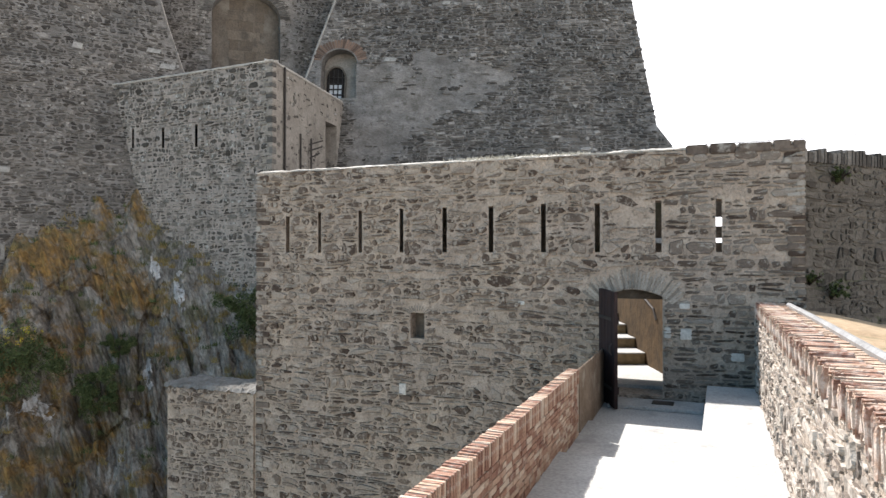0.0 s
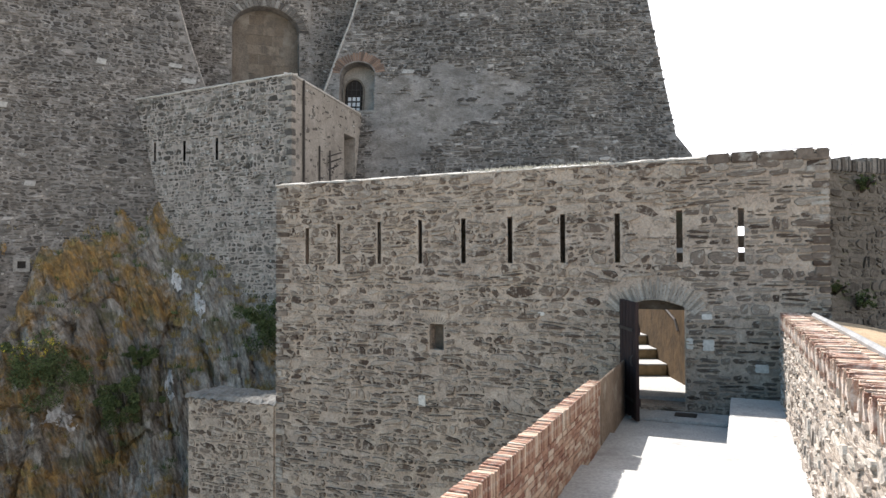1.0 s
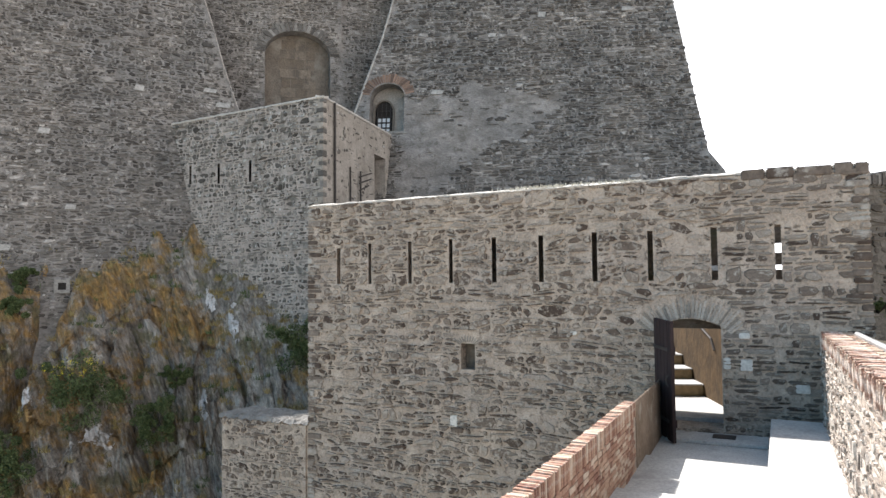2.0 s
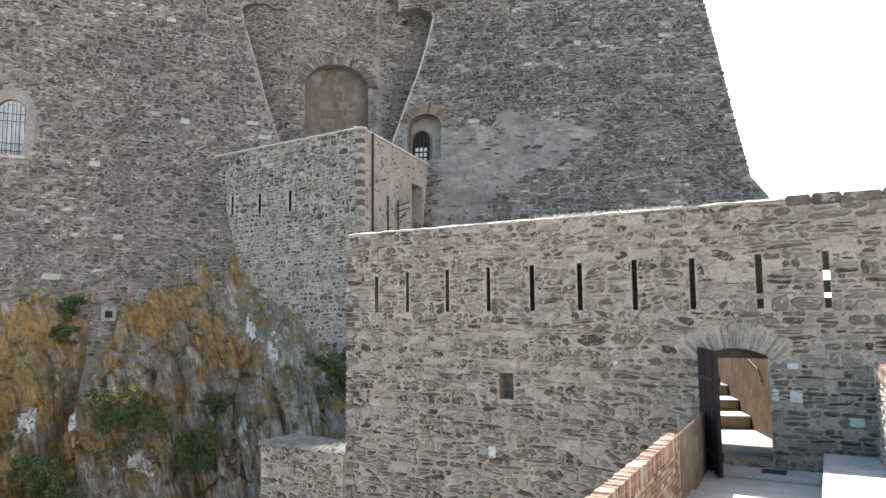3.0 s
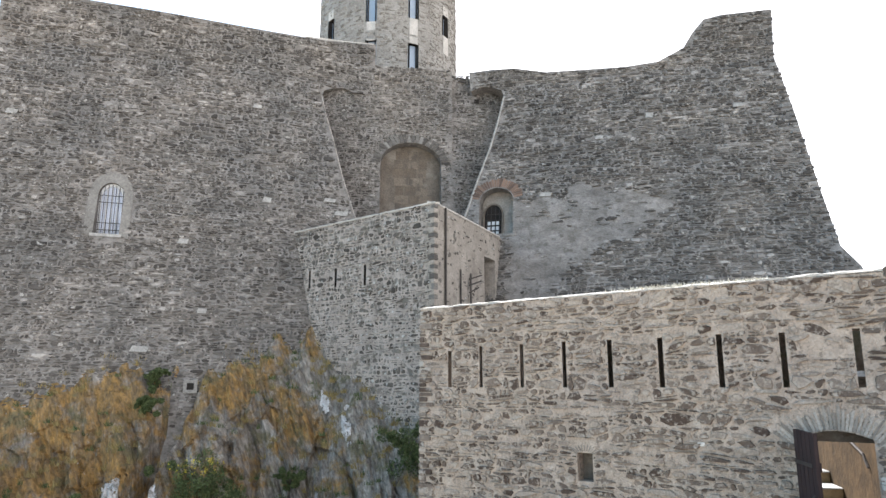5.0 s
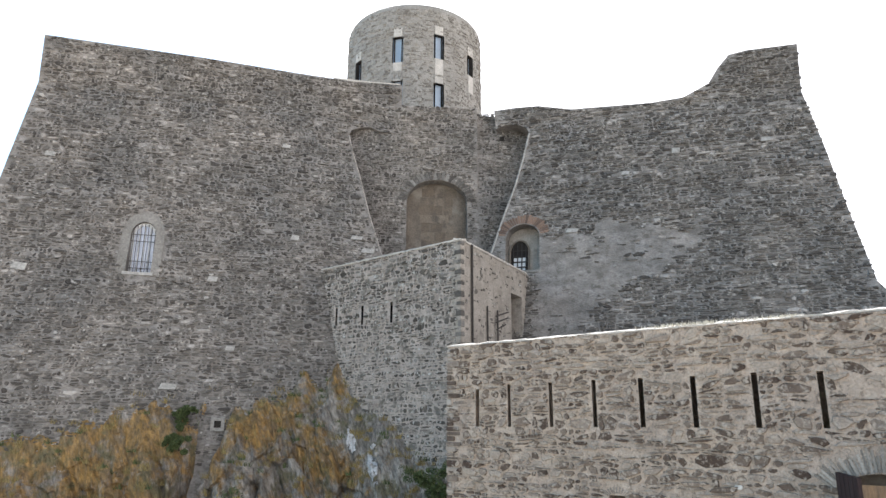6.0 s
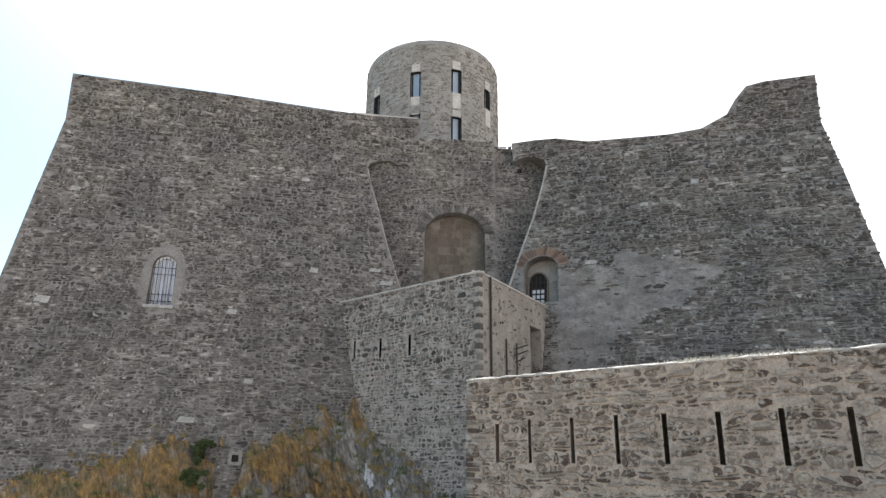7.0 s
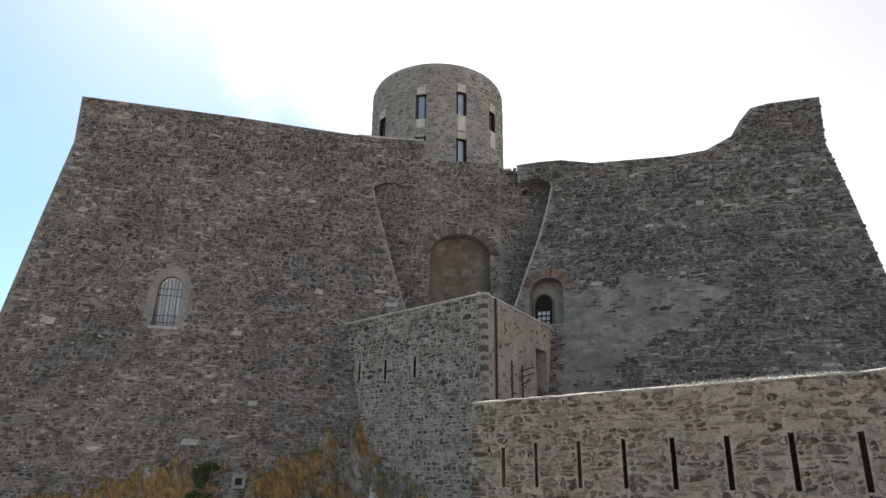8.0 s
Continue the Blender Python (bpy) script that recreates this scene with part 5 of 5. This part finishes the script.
def rock_point(x, b, rough=True):
    zt = EYE + float(np.interp(x, ROCK_X, ROCK_Z))
    base = min(float(np.interp(x, [-40, -23.7, -20.8, -16.8, -14.5, -12.5], [6.0, 18.4, 20.84, 24.04, 25.6, 27.2])), 27.5 - (x + 13.6) * 0.467)
    y = base + 0.3 - b * 9.0
    z = zt + 0.15 - 13.5 * b ** 0.9
    if not rough:
        return Vector((x, y, z))
    s_ = x * 0.9 + z * 0.45
    q = noise.fractal((s_ * 0.45, y * 0.15, z * 0.10), 0.9, 2.0, 5) * 0.7
    r = noise.fractal((s_ * 1.5, 3, z * 0.22), 0.8, 2.1, 5)
    q += 0.4 * r + 0.22 * abs(noise.noise((s_ * 3.3, 7, z * 0.3)))
    q += 0.14 * noise.noise((s_ * 7.0, 1, z * 0.6)) + 0.07 * noise.noise((s_ * 17.0, 4, z * 1.1))
    # split slabs, each standing a little in or out
    for size, amount in ((1.25, 0.26), (0.5, 0.16)):
        site = noise.voronoi(Vector((s_ / size, y * 0.3 / size, (z - 0.45 * x) * 0.4 / size)))[1][0]
        q += amount * noise.cell(site * 5.37)
    w = min(1.0, 0.02 + b * 3.0)
    return Vector((x + 0.35 * q * w, y - q * w, z + 0.35 * q * w))


def rock_face():
    nx, nz = 560, 280
    verts = [rock_point(-30 + 31 * i / nx, (j / nz) ** 1.1) for j in range(nz + 1) for i in range(nx + 1)]
    faces = [(j * (nx + 1) + i, (j + 1) * (nx + 1) + i, (j + 1) * (nx + 1) + i + 1, j * (nx + 1) + i + 1) for j in range(nz) for i in range(nx)]
    return tagged(mesh_part("rock_face", verts, faces, M_ROCK), "steep grey schist outcrop streaked with orange lichen", "rock", kind="structure")


rock_face()


def quartz_vein(x0, b0, half_x, half_b, seed):
    """A broken patch of white quartz lying on the rock, leaning with its bedding."""
    n = 34
    grid, faces = [], []
    for j in range(n + 1):
        for i in range(n + 1):
            p, q = 2 * i / n - 1, 2 * j / n - 1
            x, b = x0 + half_x * p + half_b * 5.0 * q, b0 + half_b * q
            lump = 0.05 + 0.05 * noise.noise((x * 6, b * 60, seed))
            grid.append(rock_point(x, b) + Vector((0, -lump, lump * 0.6)))
            if i < n and j < n and p * p + q * q + 0.75 * noise.fractal((x * 2.6, b * 34, seed), 0.8, 2.0, 5) < 0.42:
                k = j * (n + 1) + i
                faces.append((k, k + n + 1, k + n + 2, k + 1))
    return tagged(mesh_part("quartz_vein", grid, faces, M_QUARTZ), "broken white quartz vein in the schist rock", "rock", kind="stuff")


for k, (x, b, hx, hb) in enumerate(((-16.8, 0.365, 0.45, 0.05), (-11.0, 0.12, 0.3, 0.03), (-9.75, 0.14, 0.35, 0.055), (-13.2, 0.58, 0.5, 0.04), (-10.25, 0.34, 0.3, 0.045), (-15.6, 0.39, 0.3, 0.04))):
    quartz_vein(x, b, hx, hb, k * 3.7)


def leaf_clump(verts, faces, c, radius, count, size, rng, squash=0.8, droop=0.0):
    for _ in range(count):
        d = Vector((rng.gauss(0, 1), rng.gauss(0, 1), rng.gauss(0, 1))).normalized() * radius * rng.uniform(0.35, 1.0) ** 0.6
        p = c + Vector((d.x, d.y, d.z * squash))
        a = Vector((rng.gauss(0, 1), rng.gauss(0, 1), rng.gauss(0, 1) + 0.4)).normalized() * size * rng.uniform(0.6, 1.3)
        b = a.cross(Vector((rng.gauss(0, 1), rng.gauss(0, 1), rng.gauss(0, 1)))).normalized() * size * 0.35
        n = len(verts)
        verts.extend([p - a * 0.5, p + b * 0.6, p + a * 0.6, p - b * 0.6])
        faces.append((n, n + 1, n + 2, n + 3))


def bush(root, radius, seed, flowers=False, lift=0.2, label="dark green shrub growing from the rock", group="shrubs on the rock"):
    rng = random.Random(seed)
    th = empty("bush", Matrix.Translation(root), label + (" with yellow flowers" if flowers else ""), "bush", group)
    for k in range(4):
        tip = Vector((rng.uniform(-0.6, 0.6) * radius, -0.4 * radius + rng.uniform(-0.3, 0.3), radius * rng.uniform(0.4, 0.9)))
        t = tube("stem", [Vector((0, 0.3, -0.2)), tip * 0.5, tip], 0.02, M_IRON)
        t.parent = th
    verts, faces = [], []
    for k in range(26):
        c = Vector((rng.gauss(0, 0.62) * radius, rng.uniform(-0.7, 0.3) * radius, lift + rng.gauss(0.05, 0.42) * radius))
        leaf_clump(verts, faces, c, radius * rng.uniform(0.12, 0.40), 260 if radius > 0.3 else 40, min(0.09, radius * 0.3), rng, rng.uniform(0.6, 1.3))
    mesh_part("foliage", verts, faces, M_LEAF, th)
    if flowers:
        verts, faces = [], []
        for k in range(50):
            c = Vector((rng.uniform(-0.8, 0.8) * radius, rng.uniform(-0.9, -0.3) * radius, lift + radius * rng.uniform(0.45, 0.95)))
            leaf_clump(verts, faces, c, 0.05, 5, 0.05, rng)
        mesh_part("flowers", verts, faces, M_FLOWER, th, "small yellow flowers")["kind"] = "stuff"
    return th


for x, b, r, sd, fl in ((-13.7, 0.46, 1.15, 1, True), (-11.4, 0.455, 0.8, 2, False), (-7.1, 0.09, 0.85, 3, False), (-16.95, 0.11, 0.4, 4, False), (-16.75, 0.18, 0.42, 5, False), (-17.5, 0.41, 0.6, 6, False), (-15.2, 0.55, 1.0, 7, False), (-11.3, 0.35, 0.4, 9, False)):
    bush(rock_point(x, b) + Vector((0, -0.35 * r, 0.1)), r, sd, fl)
for root, r, sd in (((7.5, 12.85, EYE + 1.45), 0.14, 31), ((7.35, 12.75, EYE - 0.75), 0.16, 32), ((6.75, 12.5, EYE - 0.5), 0.12, 33)):
    bush(Vector(root), r, sd, False, 0.05, "small green plant rooted in the shaded wall", "plants on the side wall")


def grass(name, points, material, label, blades, length, seed):
    rng = random.Random(seed)
    verts, faces = [], []
    for p in points:
        for _ in range(blades):
            a = Vector((rng.gauss(0, 0.5), rng.gauss(0, 0.5) - 0.2, 1)).normalized() * length * rng.uniform(0.5, 1.2)
            o = p + Vector((rng.gauss(0, 0.09), rng.gauss(0, 0.06), -0.03))
            w = Vector((0.012, 0.004, 0))
            n = len(verts)
            verts.extend([o - w, o + w, o + a * 0.6 + w * 0.7, o + a])
            faces.append((n, n + 1, n + 2, n + 3))
    return tagged(mesh_part(name, verts, faces, material), label, "grass", kind="stuff")


rg = random.Random(77)
grass("rock_grass", [rock_point(rg.uniform(-24, -6.5), rg.random() ** 1.3 * 0.7) for _ in range(420)], M_DRY, "dry yellowed grass tufts on the rock", 26, 0.26, 5)
grass("green_grass", [rock_point(rg.uniform(-24, -6.5), rg.random() * 0.7) for _ in range(160)], M_LEAF, "green grass tufts on the rock", 22, 0.22, 6)
grass("coping_grass", [GATE @ Vector((rg.uniform(0.0, 2.9), rg.uniform(0.02, 0.3), GATE_TOP + 0.05)) for _ in range(70)], M_BLEACHED, "bleached dry grass on the wall coping", 9, 0.09, 7)
grass("bank_weeds", [BRIDGE @ Vector((rg.uniform(1.3, 3.5), rg.uniform(6, 12), EYE - 1.18)) for _ in range(60)], M_DRY, "low dry weeds on the earth bank", 8, 0.08, 8)
